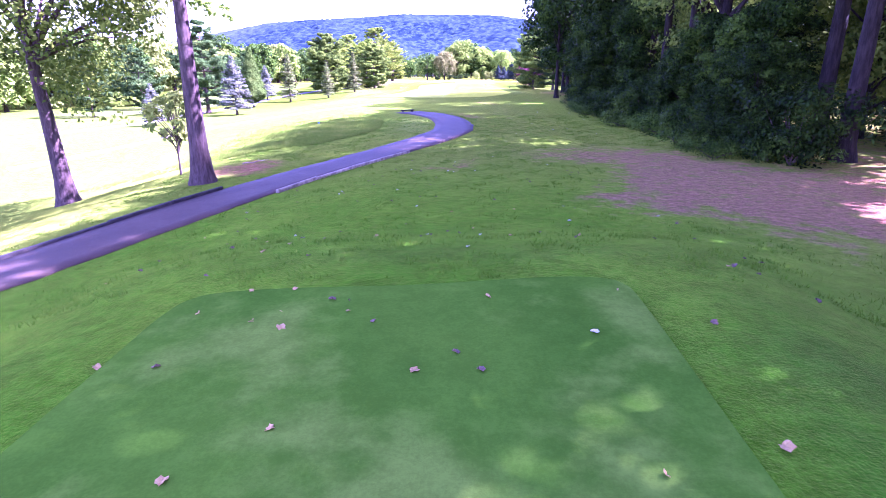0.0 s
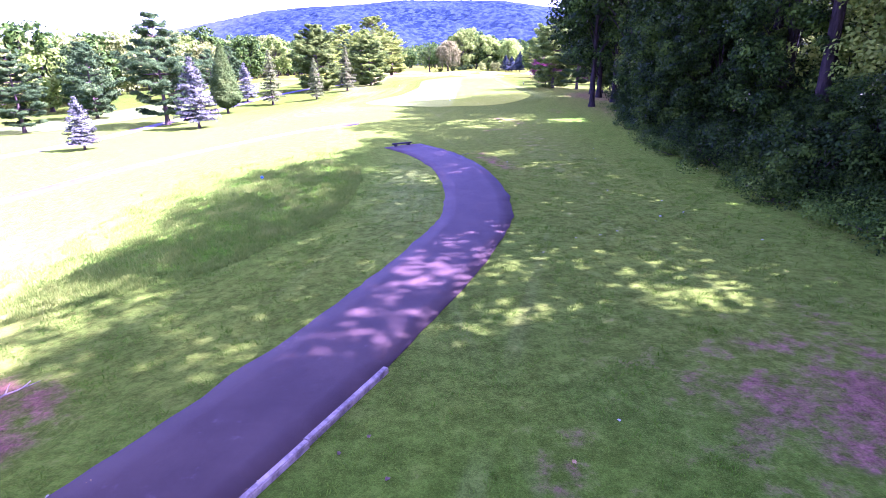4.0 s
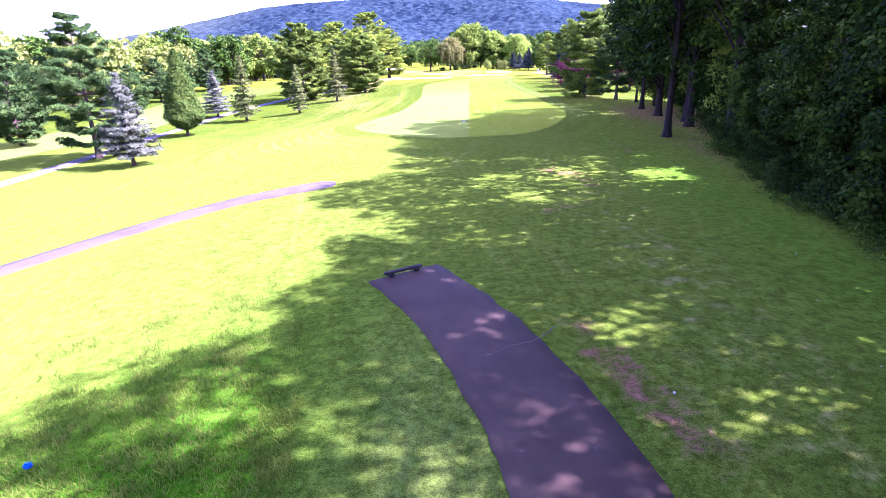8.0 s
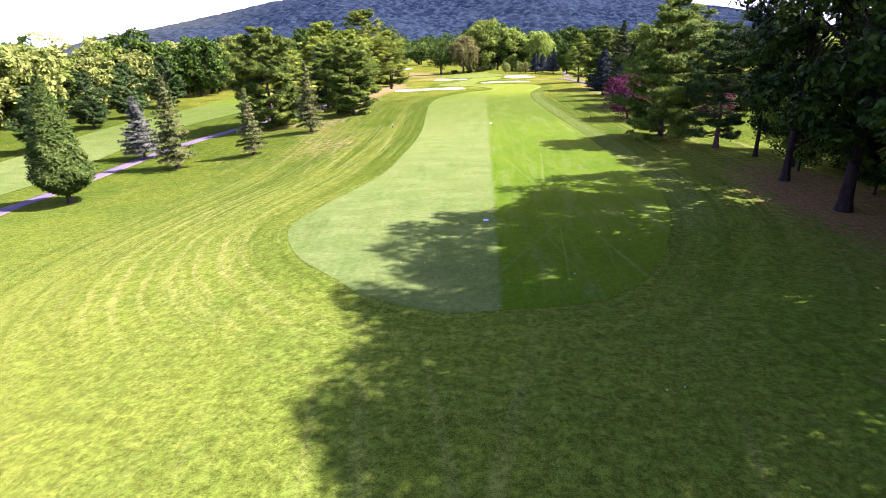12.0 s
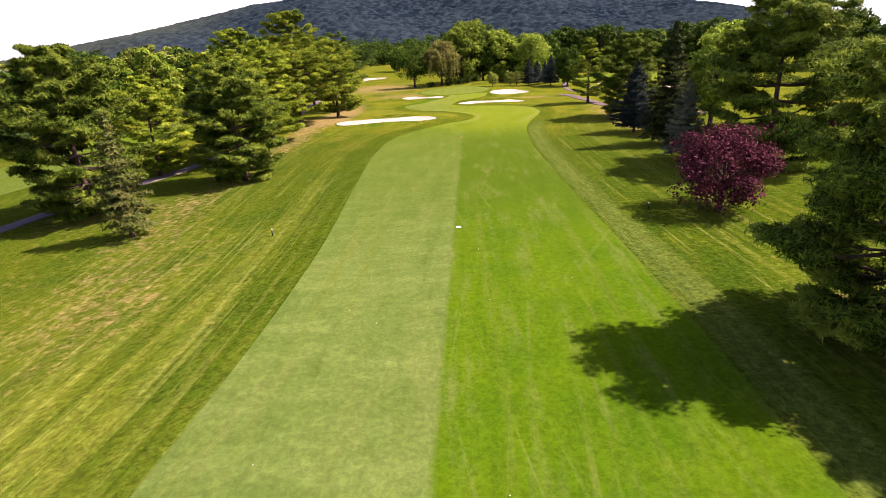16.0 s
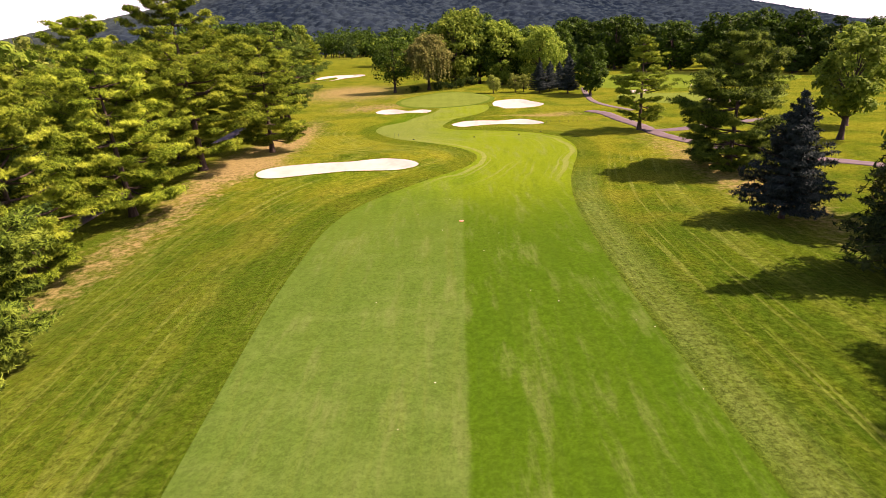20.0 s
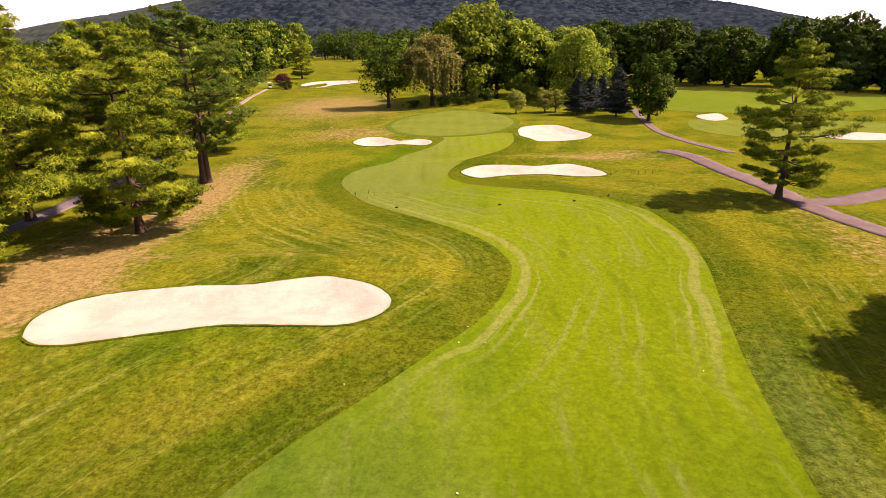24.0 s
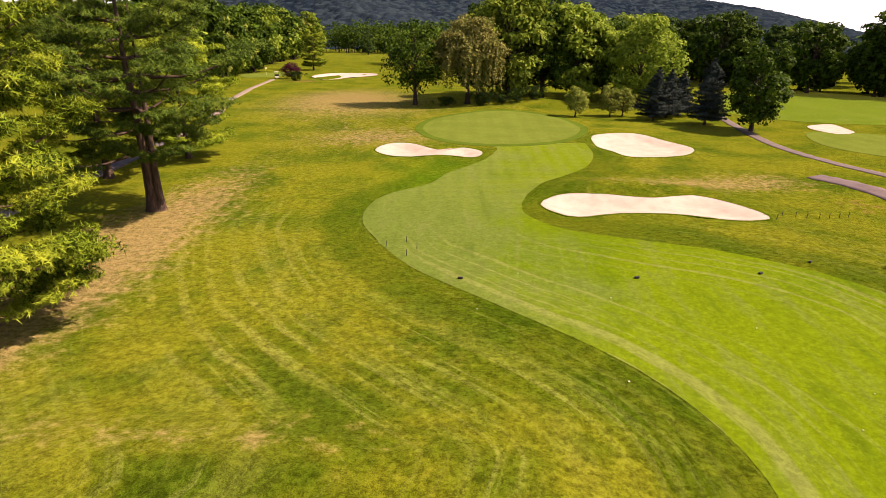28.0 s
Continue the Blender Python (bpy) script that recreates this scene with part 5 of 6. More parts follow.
# maples by the path at the start
MAPLE = m_leaf("maple_leaves", (0.045, 0.075, 0.008), (0.1, 0.14, 0.014), (0.15, 0.175, 0.02), 0.3)
M1 = broadleaf(54, 19, 7.5, 0.36, MAPLE, 90, 150, 0.15, "maple_tree", BARK, 0.019, (-0.02, 0), bend=0.015, fork=0.45)
M2 = broadleaf(58, 19, 6.5, 0.19, MAPLE, 150, 190, 0.14, "maple_tree", BARK, 0.021, (-0.03, 0), top=0.52, bend=0.012, fork=0.42)
plant(M2, -19.0, 26.4, 1.0, 0, label="maple with a slim grey-purple trunk by the path", group="maples by the path")
plant(M1, -10.1, 22.2, 1.05, 140, label="maple with a slim grey-purple trunk by the path", group="maples by the path")
rng = np.random.default_rng(77)
s = np.linspace(0, 1, 9)[:, None]
bough = np.array([-10.2, 22.6, 9.4]) * (1 - s) + np.array([-10.7, 27.4, 6.5]) * s + np.array([0, 0, 1.0]) * s * (1 - s)
cen = bough[5:] + rng.normal(0, 0.25, (4, 3))
pos, out = clump_points(rng, np.repeat(cen, 3, 0) + rng.normal(0, 0.4, (12, 3)), rng.uniform(0.25, 0.45, 12), 26)
back = np.array(M1.matrix_basis.inverted())
for name, (v, f), mat in (("bough", tube(bough, 0.07 * (1.1 - s[:, 0]), 6), BARK), ("bough_leaves", leaves(pos, out, rng, 0.13), LEAF)):
    part(name, mesh_of(name, v @ back[:3, :3].T + back[:3, 3], f, mat), M1, "" if name == "bough" else "hanging leaves of a low bough")
plant(broadleaf(55, 4.2, 1.3, 0.4, LEAF_OLIVE, 30, 40, 0.14, "sapling", BARK, 0.012), -13.2, 26.6, label="thin young tree with sparse yellowing leaves")

# woods on the left and in the distance
rng = np.random.default_rng(8)
farA, farB, farC = (broadleaf(70 + i, 15, 6.0, 0.05, m, 70, 50, 0.55) for i, m in enumerate((LEAF, LEAF_OLIVE, LEAF_DARK)))
GROVES = {"light": [], "olive": [], "dark": []}


def far_tree(x, y, s, kind=""):
    """Note a tree of the distant woods, which are joined below."""
    GROVES[kind or rng.choice(["light", "olive", "olive", "dark"])].append((x, y, s, rng.uniform(0, 6.28)))


spots = []
for y in np.arange(40, 420, 6.5):
    for k in range(3):
        x = np.interp(y, [40, 110, 170, 230, 300, 360, 420], [-95, -88, -88, -78, -78, -84, -98]) - 9 * k + rng.normal(0, 2.5)
        spots.append((x, y + rng.normal(0, 2)))
for i, (x, y) in enumerate(spots):
    if i % 3:
        far_tree(x, y, rng.uniform(0.85, 1.2))
        continue
    plant((farA, farB, farC)[rng.integers(0, 3)], x, y, rng.uniform(0.8, 1.15), rng.uniform(0, 360), label="broadleaf tree in the wood beyond the next fairway", group="wood beyond the next fairway")
for x, y, s, p in ((-64, 116, 0.9, pineF), (-70, 168, 0.72, pineF), (-72, 199, 0.85, pineF), (-66, 150, 0.7, pineF), (-74, 130, 1.0, pineF), (-71, 182, 0.8, pineF), (-62, 96, 0.85, pineD)):
    plant(p, x, y, s, 30 * x, label="pine standing before the far wood", group="pines before the far wood")
for i in range(80):
    x = -70 + 200 * rng.random()
    y = 420 + 60 * rng.random() - 0.8 * max(0, x - 20)
    if x < -36:
        y += 200
    far_tree(x, y, rng.uniform(0.8, 1.1), rng.choice(["light", "dark", "dark"]))

for i in range(44):
    y = rng.uniform(322, 420)
    x = np.interp(y, [322, 400, 420], [-68, -76, -80]) - 9 * rng.random() ** 1.5
    plant((farA, farC, farC, farB)[rng.integers(0, 4)], x, y, rng.uniform(0.95, 1.35), rng.uniform(0, 360), label="tall broadleaf tree in the wood behind the distant green", group="wood behind the distant green")
for i in range(34):
    y = rng.uniform(425, 560)
    x = np.interp(y, [425, 560], [-84, -100]) - 12 * rng.random()
    plant((farA, farC, farB)[rng.integers(0, 3)], x, y, rng.uniform(1.1, 1.6), rng.uniform(0, 360), label="tall broadleaf tree in the wood behind the distant green", group="wood behind the distant green")
for i in range(40):
    x = rng.uniform(-150, 0)
    far_tree(x, 635 + 40 * rng.random(), rng.uniform(1.1, 1.5), "dark")
for i in range(60):
    far_tree(rng.uniform(-190, 10), rng.uniform(660, 720), rng.uniform(1.3, 1.8), "dark")

for k in range(96):
    f = rng.random()
    x = np.interp(f, [0, 0.3, 0.6, 1], [42, 72, 112, 150]) + 14 * rng.random()
    y = np.interp(f, [0, 0.3, 0.6, 1], [402, 338, 300, 235]) + 22 * rng.random()
    plant((farC, pineF, farC, pineF)[rng.integers(0, 4)], x, y, rng.uniform(0.65, 1.25), rng.uniform(0, 360), label="dark tree in the wood beyond the neighbouring hole", group="wood beyond the neighbouring hole")

for key, mat, words in (("light", LEAF, "light green"), ("olive", LEAF_OLIVE, "olive green"), ("dark", LEAF_DARK, "dark green")):
    g = np.array(GROVES[key])
    k, per = 34, 26 if key != "dark" else 17
    d = rng.normal(0, 1, (len(g), k, 3))
    d /= np.linalg.norm(d, axis=-1)[..., None]
    cen = (np.array([0, 0, 8.0]) + d * np.array([5.6, 5.6, 7.0]) * rng.uniform(0.5, 1.0, (len(g), k, 1))) * g[:, None, 2:3]
    cen += np.stack([g[:, 0], g[:, 1], land(g[:, 0], g[:, 1])], -1)[:, None]
    pos, out = clump_points(rng, cen.reshape(-1, 3), rng.uniform(1.1, 2.2, len(g) * k), per)
    stems = [tube(np.array([[x, y, z - 0.2], [x, y, z + 5 * s], [x, y, z + 10 * s]]), [0.3 * s, 0.22 * s, 0.05], 5) for x, y, s, z in zip(g[:, 0], g[:, 1], g[:, 2], land(g[:, 0], g[:, 1]))]
    wood = tagged(new("distant_woods", mesh_of("distant_woods", *leaves(pos, out, rng, 0.62 if key != "dark" else 0.75), mat)), words + " broadleaf trees of the distant woods", "woods", kind="stuff")
    part("trunk", mesh_of("trunk", *joined(stems), BARK), wood)

# ---- the ridge ----
ra = np.linspace(-75, 75, 151)
rd = np.linspace(700, 2300, 30)
RA, RD = np.meshgrid(ra, rd)
top = np.interp(RA, [-75, -50, -42, -36, -30, -24, -18, -5, 5, 15, 19, 24, 28.5, 33, 36, 75], [0.2, 0.3, 0.6, 1.2, 2.3, 3.5, 4.6, 5.6, 5.3, 4.0, 3.3, 2.5, 1.6, 0.5, 0.1, 0.1])


def ridge_z(a, d):
    el = np.interp(a, ra, top[0])
    rise = ss(700, 1900, d)
    return np.tan(np.radians(el)) * 1900 * rise - 6 + 10 * np.sin(a * 0.35 + d * 0.004) * rise * (1 - rise) * 4


ga, gd = np.meshgrid(np.linspace(-64, 64, 560), np.r_[np.arange(700, 1500, 4.0), np.arange(1500, 2000, 6.0), 2150, 2300])
rx, ry = (gd * np.sin(np.radians(ga))).ravel(), (60 + gd * np.cos(np.radians(ga))).ravel()
CELL = 13.0                                     # one tree crown to a cell
cx, cy = np.floor(rx / CELL), np.floor(ry / CELL)
crown = np.zeros(len(rx))
for du in (-1, 0, 1):
    for dv in (-1, 0, 1):
        u, v = cx + du, cy + dv
        jx, jy = np.sin(u * 127.1 + v * 311.7) * 43758.5453, np.sin(u * 269.5 + v * 183.3) * 43758.5453
        jx, jy = jx - np.floor(jx), jy - np.floor(jy)
        far = np.hypot(rx - (u + jx) * CELL, ry - (v + jy) * CELL) / (CELL * (0.6 + 0.35 * jx))
        crown = np.maximum(crown, np.sqrt(np.clip(1 - far**2, 0, 1)) * (3.6 + 5.0 * jy))
rz = ridge_z(ga.ravel(), gd.ravel()) + crown
tagged(new("backdrop", mesh_of("backdrop", np.stack([rx, ry, rz], -1), grid_faces(*ga.shape), m_ridge(), True)), "long forested ridge, distance haze painted in as blue", "hill", kind="structure")


# ---- small things ----
def box(w, d, h, bevel=0.01, x=0, y=0, z=0):
    bm = bmesh.new()
    bmesh.ops.create_cube(bm, size=1)
    bmesh.ops.scale(bm, verts=bm.verts, vec=(w, d, h))
    if bevel:
        bmesh.ops.bevel(bm, geom=bm.edges[:], offset=bevel, segments=2, affect="EDGES")
    bmesh.ops.translate(bm, verts=bm.verts, vec=(x, y, z))
    return bm


def rod(r1, r2, h, z=0.0, x=0, y=0, sides=12, bevel=0.0):
    bm = bmesh.new()
    bmesh.ops.create_cone(bm, cap_ends=True, segments=sides, radius1=r1, radius2=r2, depth=h)
    if bevel:
        bmesh.ops.bevel(bm, geom=[e for e in bm.edges if abs(e.verts[0].co.z - e.verts[1].co.z) < 1e-6], offset=bevel, segments=2, affect="EDGES")
    bmesh.ops.translate(bm, verts=bm.verts, vec=(x, y, z + h / 2))
    return bm


def piece(name, bm, mat, parent=None, label="", smooth=False):
    """Turn a bmesh into one mesh object, under a thing or on its own."""
    me = bpy.data.meshes.new(name)
    bm.to_mesh(me)
    bm.free()
    me.materials.append(mat)
    if smooth:
        me.polygons.foreach_set("use_smooth", np.full(len(me.polygons), True))
    ob = new(name, me)
    if parent:
        ob.parent = parent
    return tagged(ob, label)


def on_line(c, nrm, y0, y1, side, offset, length):
    """Poses of timbers laid end to end along a path's edge."""
    e = c + nrm * side * offset
    s = np.r_[0, np.cumsum(np.linalg.norm(np.diff(e, axis=0), axis=1))]
    keep = s[(e[:, 1] >= y0) & (e[:, 1] <= y1)]
    u = keep[0]
    while u + length < keep[-1] + 0.3:
        a = np.array([np.interp(u, s, e[:, k]) for k in (0, 1)])
        b = np.array([np.interp(u + length - 0.03, s, e[:, k]) for k in (0, 1)])
        yield a, b
        u += length


rng = np.random.default_rng(21)
TIMBERS = [piece("edging_timber", box(2.4, 0.13, 0.14, 0.02), m, label="") for m in (TIMBER, DARK_TIMBER)]
for side, y0, y1, proto, off, words in ((-1, 18.6, 27.8, TIMBERS[0], 1.45, "weathered grey landscape timber edging the cart path"), (1, 9.0, 22.5, TIMBERS[1], 1.47, "dark stained landscape timber edging the cart path")):
    for k, (a, b) in enumerate(on_line(P1, P1N, y0, y1, side, off, 2.4)):
        m = (a + b) / 2
        za, zb = float(lie(*a)), float(lie(*b))
        q = pose(m[0], m[1], (za + zb) / 2 + 0.055 + rng.normal(0, 0.008), 0, -math.degrees(math.atan2(zb - za, 2.4)), math.degrees(math.atan2(b[1] - a[1], b[0] - a[0])) + rng.normal(0, 0.7))
        ob = proto if k == 0 else copy_thing(proto, q)
        ob.matrix_basis = q
        tagged(ob, words, "edging timber", "timbers edging the path")

stop = new("wheel_stop")
piece("rail", box(1.5, 0.14, 0.10, 0.015, 0, 0, 0.17), DARK_TIMBER, stop)
for x in (-0.5, 0.5):
    piece("foot", box(0.2, 0.2, 0.13, 0.015, x, 0, 0.055), STEEL, stop)
stop.matrix_basis = pose(-4.3, 57.35, float(lie(-4.3, 57.35)) + 0.045, 0, 0, 31)
tagged(stop, "low black timber wheel stop at the path's end", "wheel stop")

GREEN_PAINT = m_plain("dark_green_paint", (0.012, 0.03, 0.018), (0.025, 0.05, 0.03), 8, 0.5)
post = new("distance_post")
piece("shaft", rod(0.055, 0.05, 0.52, -0.04, bevel=0.005), GREEN_PAINT, post, smooth=True)
piece("cap", rod(0.062, 0.045, 0.09, 0.48, bevel=0.01), WHITE, post, "white painted cap", True)
for k, (x, y) in enumerate(((-13.3, 151.2), (15.9, 153.4))):
    q = pose(x, y, at(x, y), 2, 3 * k, 0)
    ob = post if k == 0 else copy_thing(post, q)
    ob.matrix_basis = q
    tagged(ob, "short dark green distance post with a white cap", "post", "distance posts")

for x, y, m, words in ((1.0, 150.2, WHITE, "white round distance disc set in the turf"), (-1.2, 104.3, m_plain("blue_white_enamel", (0.22, 0.33, 0.6), (0.5, 0.55, 0.65), 6, 0.4), "pale blue round distance disc set in the turf"), (1.7, 193.0, m_plain("faded_red_enamel", (0.5, 0.16, 0.08), (0.55, 0.25, 0.14), 6, 0.5), "faded red round distance disc set in the turf")):
    d = piece("distance_disc", rod(0.2, 0.185, 0.035, 0.0, sides=24, bevel=0.01), m)
    d.matrix_basis = pose(x, y, float(lie(x, y)) + 0.012)
    tagged(d, words, "distance disc", "distance discs")

marker = piece("tee_marker", box(0.26, 0.13, 0.11, 0.025, 0, 0, 0.05), STEEL)
for k, (x, y) in enumerate(((-4.1, 230.6), (4.8, 231.5), (11.5, 232.6), (15.0, 234.3))):
    q = pose(x, y, float(lie(x, y)) + 0.02, 0, 0, 14 * k)
    ob = marker if k == 0 else copy_thing(marker, q)
    ob.matrix_basis = q
    tagged(ob, "small black block marker on the turf", "marker", "markers across the fairway")
blue = piece("tee_marker", box(0.15, 0.12, 0.13, 0.03, 0, 0, 0.06), m_plain("blue_plastic", (0.01, 0.06, 0.42), (0.02, 0.1, 0.5), 6, 0.4))
blue.matrix_basis = pose(-11.3, 48.0, at(-11.3, 48.0) + 0.12, 0, 0, 25)
tagged(blue, "small bright blue block in the long grass", "marker")

stake = new("rope_stake")
piece("shaft", rod(0.022, 0.018, 0.40, -0.05, sides=8), STEEL, stake, smooth=True)
piece("tip", rod(0.026, 0.012, 0.05, 0.34, sides=8), STEEL, stake, smooth=True)
k = 0
for x, y in ((-8.4, 235.0), (-7.3, 235.9), (-6.6, 234.8), (-7.1, 233.7), (17.2, 242.0), (18.0, 242.8), (18.8, 242.6), (19.5, 242.5), (20.2, 242.3), (21.0, 242.5), (21.8, 242.7), (22.6, 243.0)):
    q = pose(x, y, at(x, y), rng.normal(0, 4), rng.normal(0, 4), 0)
    ob = stake if k == 0 else copy_thing(stake, q)
    ob.matrix_basis = q
    tagged(ob, "thin dark rope stake stuck in the turf", "stake", "rope stakes")
    k += 1

# flagsticks on the far greens
flag = new("flagstick")
piece("pole", rod(0.02, 0.014, 2.2, sides=8), WHITE, flag)
cloth = bmesh.new()
rows_ = [[cloth.verts.new((0.02 + 0.08 * i, 0.03 * math.sin(i * 1.1), 1.75 + 0.1 * j)) for i in range(7)] for j in range(5)]
for j in range(4):
    for i in range(6):
        cloth.faces.new((rows_[j][i], rows_[j][i + 1], rows_[j + 1][i + 1], rows_[j + 1][i]))
piece("flag_cloth", cloth, m_plain("yellow_cloth", (0.7, 0.62, 0.2), (0.75, 0.7, 0.4), 6, 0.8), flag, "pale yellow cloth")
for k, (x, y) in enumerate(((-66.0, 381.0), (54.5, 275.0))):
    q = pose(x, y, at(x, y), 0, 0, 40)
    ob = flag if k == 0 else copy_thing(flag, q)
    ob.matrix_basis = q
    tagged(ob, "flagstick with a pale flag on a distant green", "flagstick", "flagsticks")

# parked cart
cart = new("golf_cart")
CREAM = m_plain("cream_paint", (0.62, 0.58, 0.48), (0.7, 0.66, 0.56), 3, 0.4)
piece("body", box(1.1, 2.3, 0.35, 0.08, 0, 0, 0.45), CREAM, cart)
piece("cowl", box(1.05, 0.5, 0.45, 0.1, 0, 0.9, 0.75), CREAM, cart)
piece("seat", box(0.95, 0.45, 0.14, 0.05, 0, -0.25, 0.8), STEEL, cart)
piece("backrest", box(0.95, 0.12, 0.42, 0.05, 0, -0.5, 1.05), STEEL, cart)
piece("roof", box(1.15, 1.6, 0.07, 0.03, 0, 0.05, 1.85), CREAM, cart)
for x in (-0.5, 0.5):
    for y in (-0.6, 0.75):
        piece("roof_post", rod(0.02, 0.02, 1.2, 0.64, x, y, 8), STEEL, cart)
    for y in (-0.75, 0.85):
        wheel = bmesh.new()
        bmesh.ops.create_cone(wheel, cap_ends=True, segments=20, radius1=0.23, radius2=0.23, depth=0.2)
        bmesh.ops.rotate(wheel, verts=wheel.verts, matrix=Matrix.Rotation(radians(90), 3, "Y"))
        bmesh.ops.translate(wheel, verts=wheel.verts, vec=(x, y, 0.23))
        piece("wheel", wheel, STEEL, cart, smooth=True)
cart.matrix_basis = pose(-57.0, 364.0, at(-57.0, 364.0) + 0.05, 0, 0, 20)
tagged(cart, "cream golf cart parked at the path's end", "golf cart")
plant(PLUM_TREE, -53.5, 366.0, 0.62, 10, label="low dark red ornamental tree by the cart")
plant(S1, -50.0, 359.0, 0.9, 0, label="round clipped green shrub by the path", category="shrub")
for i, (x, y) in enumerate(((-1.0, 301.5), (2.5, 303.0), (5.0, 304.5), (-7.5, 303.0), (8.0, 307.0))):
    plant((S1, S2)[i % 2], x, y, 0.85, 60 * i, label="green shrub under the trees behind the green", category="shrub", group="shrubs behind the green")


# fallen leaves
def leaf_shape(seed, size):
    """A curled lobed leaf with a short stalk."""
    r = np.random.default_rng(seed)
    bm = bmesh.new()
    mid = bm.verts.new((0, 0, 0.2 * size))
    ring = []
    for i in range(14):
        a = i / 14 * 2 * math.pi
        rad = size * (1.0 if i % 2 == 0 else 0.74) * (1.1 - 0.35 * math.cos(a)) * r.uniform(0.85, 1.1)
        ring.append(bm.verts.new((rad * math.cos(a), rad * math.sin(a), size * (0.12 + 0.75 * abs(math.sin(a + seed)) * r.uniform(0.4, 1)))))
    for i in range(14):
        bm.faces.new((mid, ring[i], ring[(i + 1) % 14]))
    ext = bmesh.ops.extrude_face_region(bm, geom=bm.faces[:])
    bmesh.ops.translate(bm, verts=[v for v in ext["geom"] if isinstance(v, bmesh.types.BMVert)], vec=(0, 0, 0.006))
    return bm


TAN = m_plain("dry_leaf", (0.26, 0.145, 0.04), (0.42, 0.27, 0.10), 14, 0.8)
BROWN = m_plain("brown_leaf", (0.07, 0.04, 0.025), (0.17, 0.10, 0.055), 14, 0.8)
PALE = m_plain("pale_leaf", (0.30, 0.28, 0.18), (0.45, 0.42, 0.3), 14, 0.8)
KINDS = [(piece("fallen_leaf", leaf_shape(i, sz), m), words) for i, (m, sz, words) in enumerate(((TAN, 0.042, "curled tan fallen leaf on the grass"), (BROWN, 0.036, "small brown fallen leaf on the grass"), (PALE, 0.036, "pale dry fallen leaf on the turf"), (TAN, 0.036, "curled tan fallen leaf on the grass")))]
first = [True] * 4


def drop_leaf(k, x, y, lift):
    ob, words = KINDS[k]
    q = pose(x, y, float(lie(x, y)) + lift, rng.normal(0, 14), rng.normal(0, 14), rng.uniform(0, 360)) @ Matrix.Scale(rng.uniform(0.75, 1.2), 4)
    if first[k]:
        first[k] = False
    else:
        ob = copy_thing(ob, q)
    ob.matrix_basis = q
    tagged(ob, words, "leaf", "fallen leaves")


for x, y in ((-0.09, 4.21), (-2.26, 6.22), (-1.7, 6.2), (-2.66, 5.62), (-1.56, 5.14), (-1.11, 3.41), (-1.67, 2.86), (-3.15, 4.5), (-2.65, 9.17), (-1.33, 11.04), (-2.76, 8.14), (2.0, 14.81), (2.58, 3.16)):
    drop_leaf(0, x, y, 0.03)
for _ in range(120):
    x, y = rng.uniform(-7, 6), rng.uniform(5, 26)
    drop_leaf(rng.choice([1, 1, 1, 3, 2]), x, y, 0.012)
for _ in range(9):
    drop_leaf(rng.choice([1, 2, 3]), rng.uniform(-2.6, 2), rng.uniform(2.6, 6), 0.045)
for _ in range(60):
    y = rng.uniform(92, 232)
    drop_leaf(2, rng.uniform(-6, 10) + 0.02 * (y - 120), y, 0.035)
for _ in range(40):
    drop_leaf(2, rng.uniform(2, 14), rng.uniform(30, 90), 0.02)


# long grass and coarse tufts
def grass(name, x, y, height, spread_xy, blades, mat, rng, width=0.012, **tags):
    n = len(x)
    z = land(x, y) - 0.01
    root = np.stack([x, y, z], -1)[:, None] + np.concatenate([rng.normal(0, spread_xy, (n, blades, 2)), np.zeros((n, blades, 1))], -1)
    ht = height[:, None] * rng.uniform(0.55, 1.2, (n, blades))
    bend = rng.normal(0, 0.45, (n, blades, 2)) * ht[..., None]
    tip = root + np.concatenate([bend, ht[..., None]], -1)
    a = rng.uniform(0, 6.28, (n, blades))
    side = np.stack([np.cos(a), np.sin(a), np.zeros_like(a)], -1) * width
    v = np.stack([root - side, root + side, tip], -2).reshape(-1, 3)
    return tagged(new(name, mesh_of(name, v, np.arange(len(v)).reshape(-1, 3), mat)), kind="stuff", **tags)


GRASS = m_leaf("grass_blades", (0.09, 0.15, 0.014), (0.16, 0.21, 0.024), (0.20, 0.23, 0.035), 0.5)
BANK = m_leaf("bank_grass_blades", (0.08, 0.18, 0.008), (0.12, 0.22, 0.012), (0.17, 0.24, 0.02), 0.6)
rng = np.random.default_rng(31)
n = 24000
y = rng.uniform(31, 60, n)
edge = curve([(31, -13.0), (33.5, -8.5), (36, -7.0), (40, -5.4), (45, -5.3), (50, -6.1), (55, -7.5), (60, -10.5)], y)
x = edge - 0.1 - 13 * rng.random(n) ** 1.25
keep = np.sin(x * 1.7 + np.sin(y * 1.1)) * np.sin(y * 1.3 + 0.8 * x) + rng.normal(0, 0.7, n) - 2.4 * ss(46, 60, y) - 1.5 * ss(-10, -20, x) > -0.6
grass("long_grass", x[keep], y[keep], rng.uniform(0.08, 0.2, keep.sum()), 0.09, 8, GRASS, rng, 0.014, label="unmown long green grass beside the cart path", category="grass")
n = 48000
x, y = rng.uniform(-13, 13, n), 6.5 + 44 * rng.random(n) ** 1.2
soil = masks(x, y)[0]
d = np.min([np.hypot(x - a, y - b) for a, b in P1[::3]], axis=0)
keep = (d > 1.6) & (soil < 0.45) & (np.sin(x * 2.3 + 1.2 * np.sin(y * 1.9)) * np.sin(y * 2.1) + rng.normal(0, 0.6, n) > 0.7 - 0.5 * ss(16, 30, y))
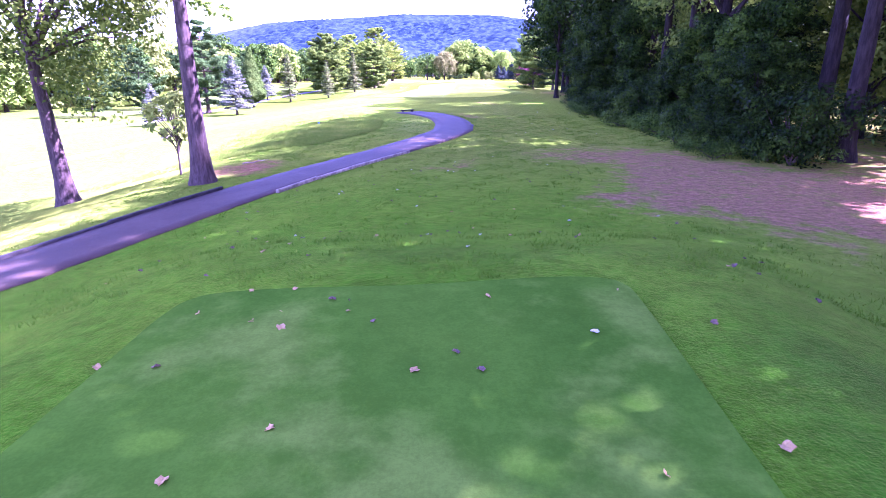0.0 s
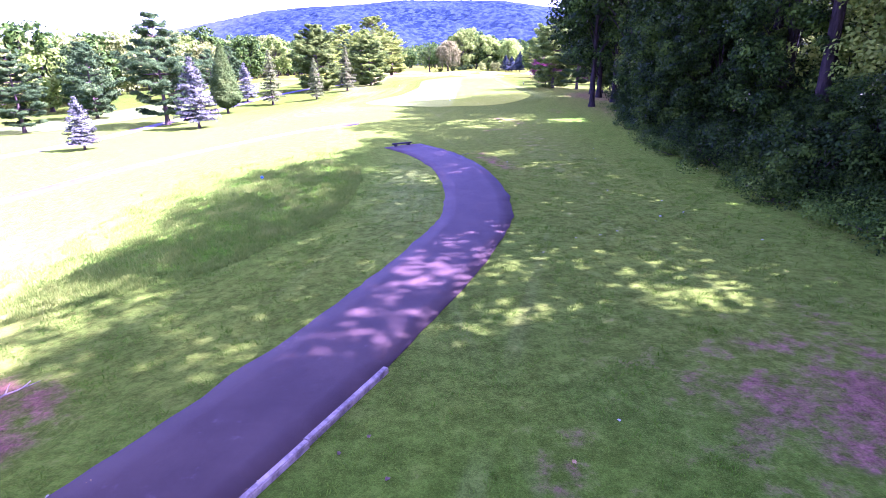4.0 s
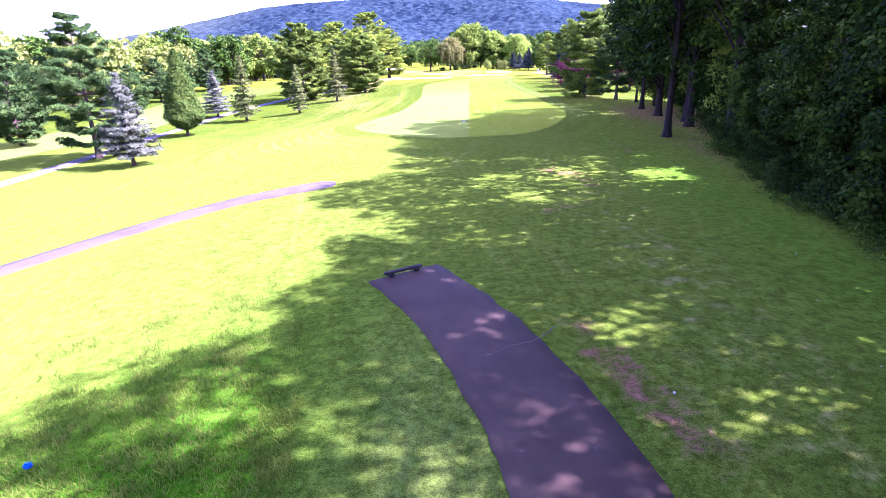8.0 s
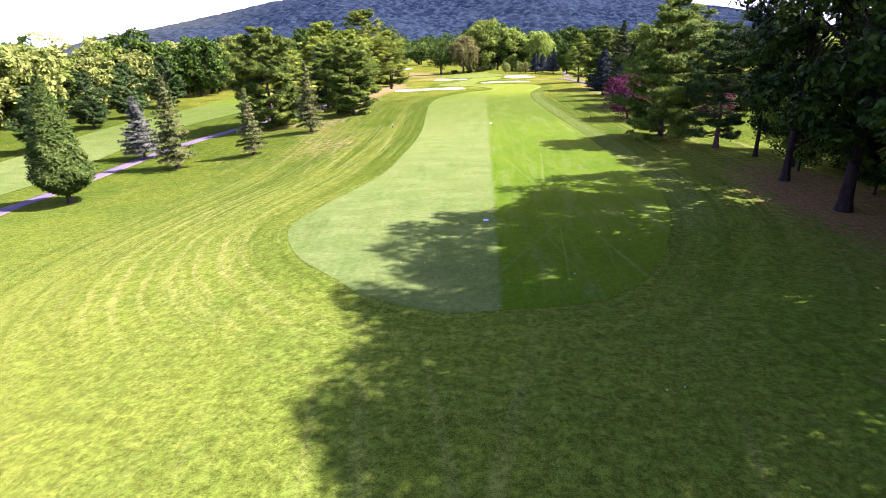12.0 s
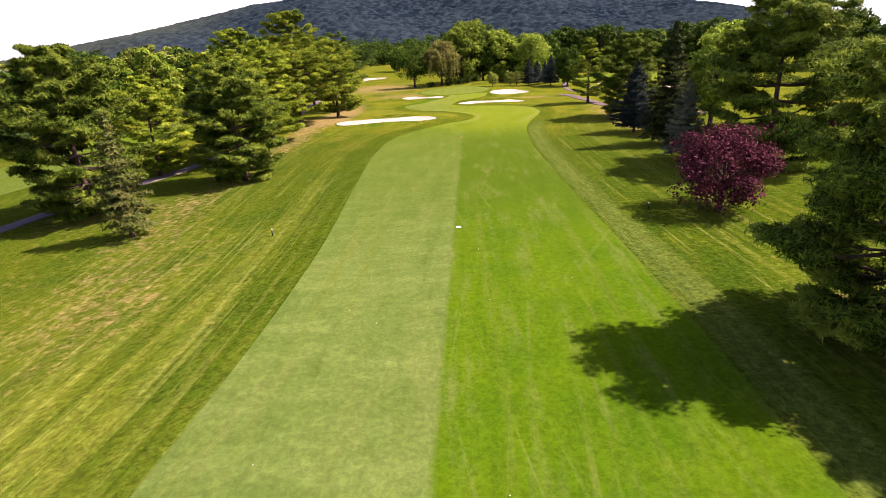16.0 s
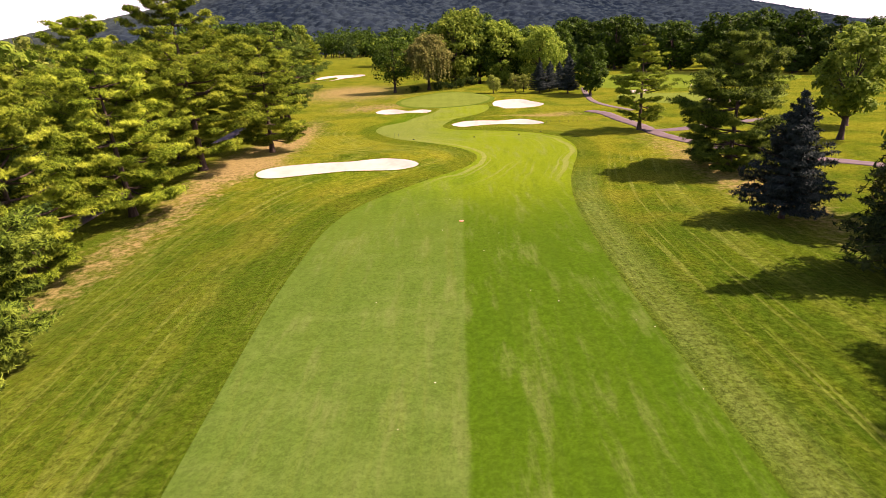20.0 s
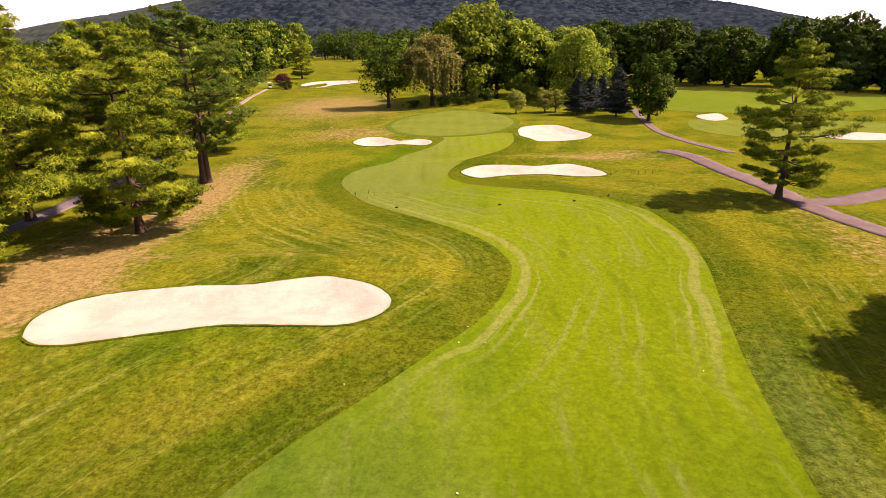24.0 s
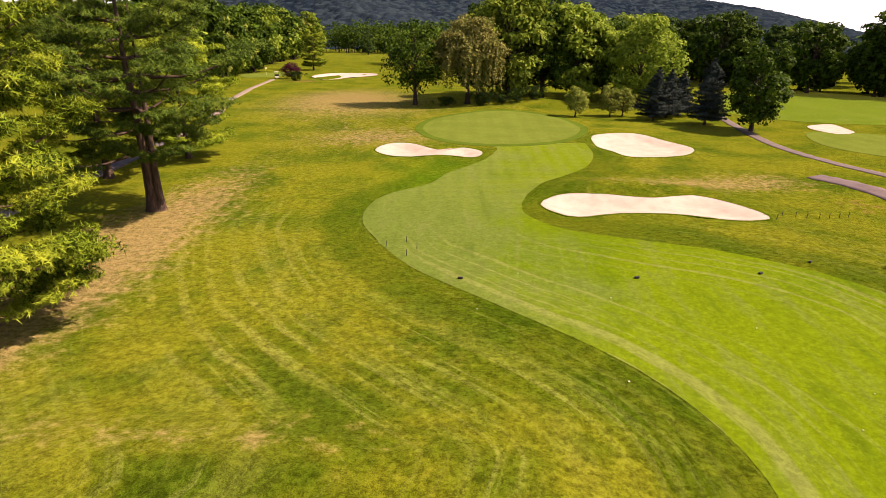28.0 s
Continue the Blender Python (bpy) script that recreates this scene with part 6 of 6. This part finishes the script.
grass("coarse_grass", x[keep], y[keep], rng.uniform(0.03, 0.1, keep.sum()), 0.07, 6, BANK, rng, 0.013, label="coarse grass tufts on the bank below the tee", category="grass")

# ragged grass hanging over the bunkers' edges
for key in ("long", "front", "left", "right"):
    o = OUTLINES[key]
    edge = np.concatenate([o + (np.roll(o, -1, 0) - o) * f for f in np.linspace(0, 1, 26, endpoint=False)])
    edge = edge + rng.normal(0, 0.07, edge.shape)
    grass("bunker_lip_grass", edge[:, 0], edge[:, 1], rng.uniform(0.03, 0.08, len(edge)), 0.05, 5, BANK, rng, 0.011, label="ragged grass along a sand bunker's edge", category="grass")


# cracks filled with pale dust, and a fallen branch beside the path
DUST = m_plain("pale_dust", (0.075, 0.055, 0.048), (0.14, 0.105, 0.09), 9, 0.95)
for keys in ([(-6.75, 23.25), (-6.3, 22.9), (-6.0, 22.5), (-5.5, 22.3), (-4.95, 22.1)], [(-7.8, 22.0), (-7.2, 22.1), (-6.8, 22.0)], [(-1.6, 51.4), (-0.9, 51.9), (-0.2, 52.2), (0.4, 52.9)]):
    c = line(keys, 0.12)
    c = c + rng.normal(0, 0.02, c.shape)
    pts = np.stack([c[:, 0], c[:, 1], lie(c[:, 0], c[:, 1]) + 0.045], -1)
    tagged(new("crack", mesh_of("crack", *tube(pts, rng.uniform(0.006, 0.018, len(c)), 6), DUST, True)), "pale dusty crack across the asphalt path", "crack", kind="structure")
branch = new("fallen_branch")
c = line([(-10.1, 26.7), (-9.8, 27.0), (-9.5, 27.25), (-9.35, 27.8)], 0.1)
pts = np.stack([c[:, 0], c[:, 1], lie(c[:, 0], c[:, 1]) + 0.035 + 0.03 * np.sin(np.arange(len(c)))], -1)
base = pts[0].copy()
part("limb", mesh_of("limb", *tube(pts - base, np.linspace(0.035, 0.012, len(c)), 7), TIMBER, True), branch)
for k, (dx, dy) in ((4, (0.3, 0.1)), (8, (-0.12, 0.3)), (11, (0.28, 0.2))):
    twig = np.linspace(0, 1, 4)[:, None] * np.array([dx, dy, 0.06]) + pts[k] - base
    part("twig", mesh_of("twig", *tube(twig, [0.014, 0.012, 0.009, 0.004], 5), TIMBER, True), branch)
branch.location = base
tagged(branch, "pale bare fallen branch lying on worn ground", "branch")
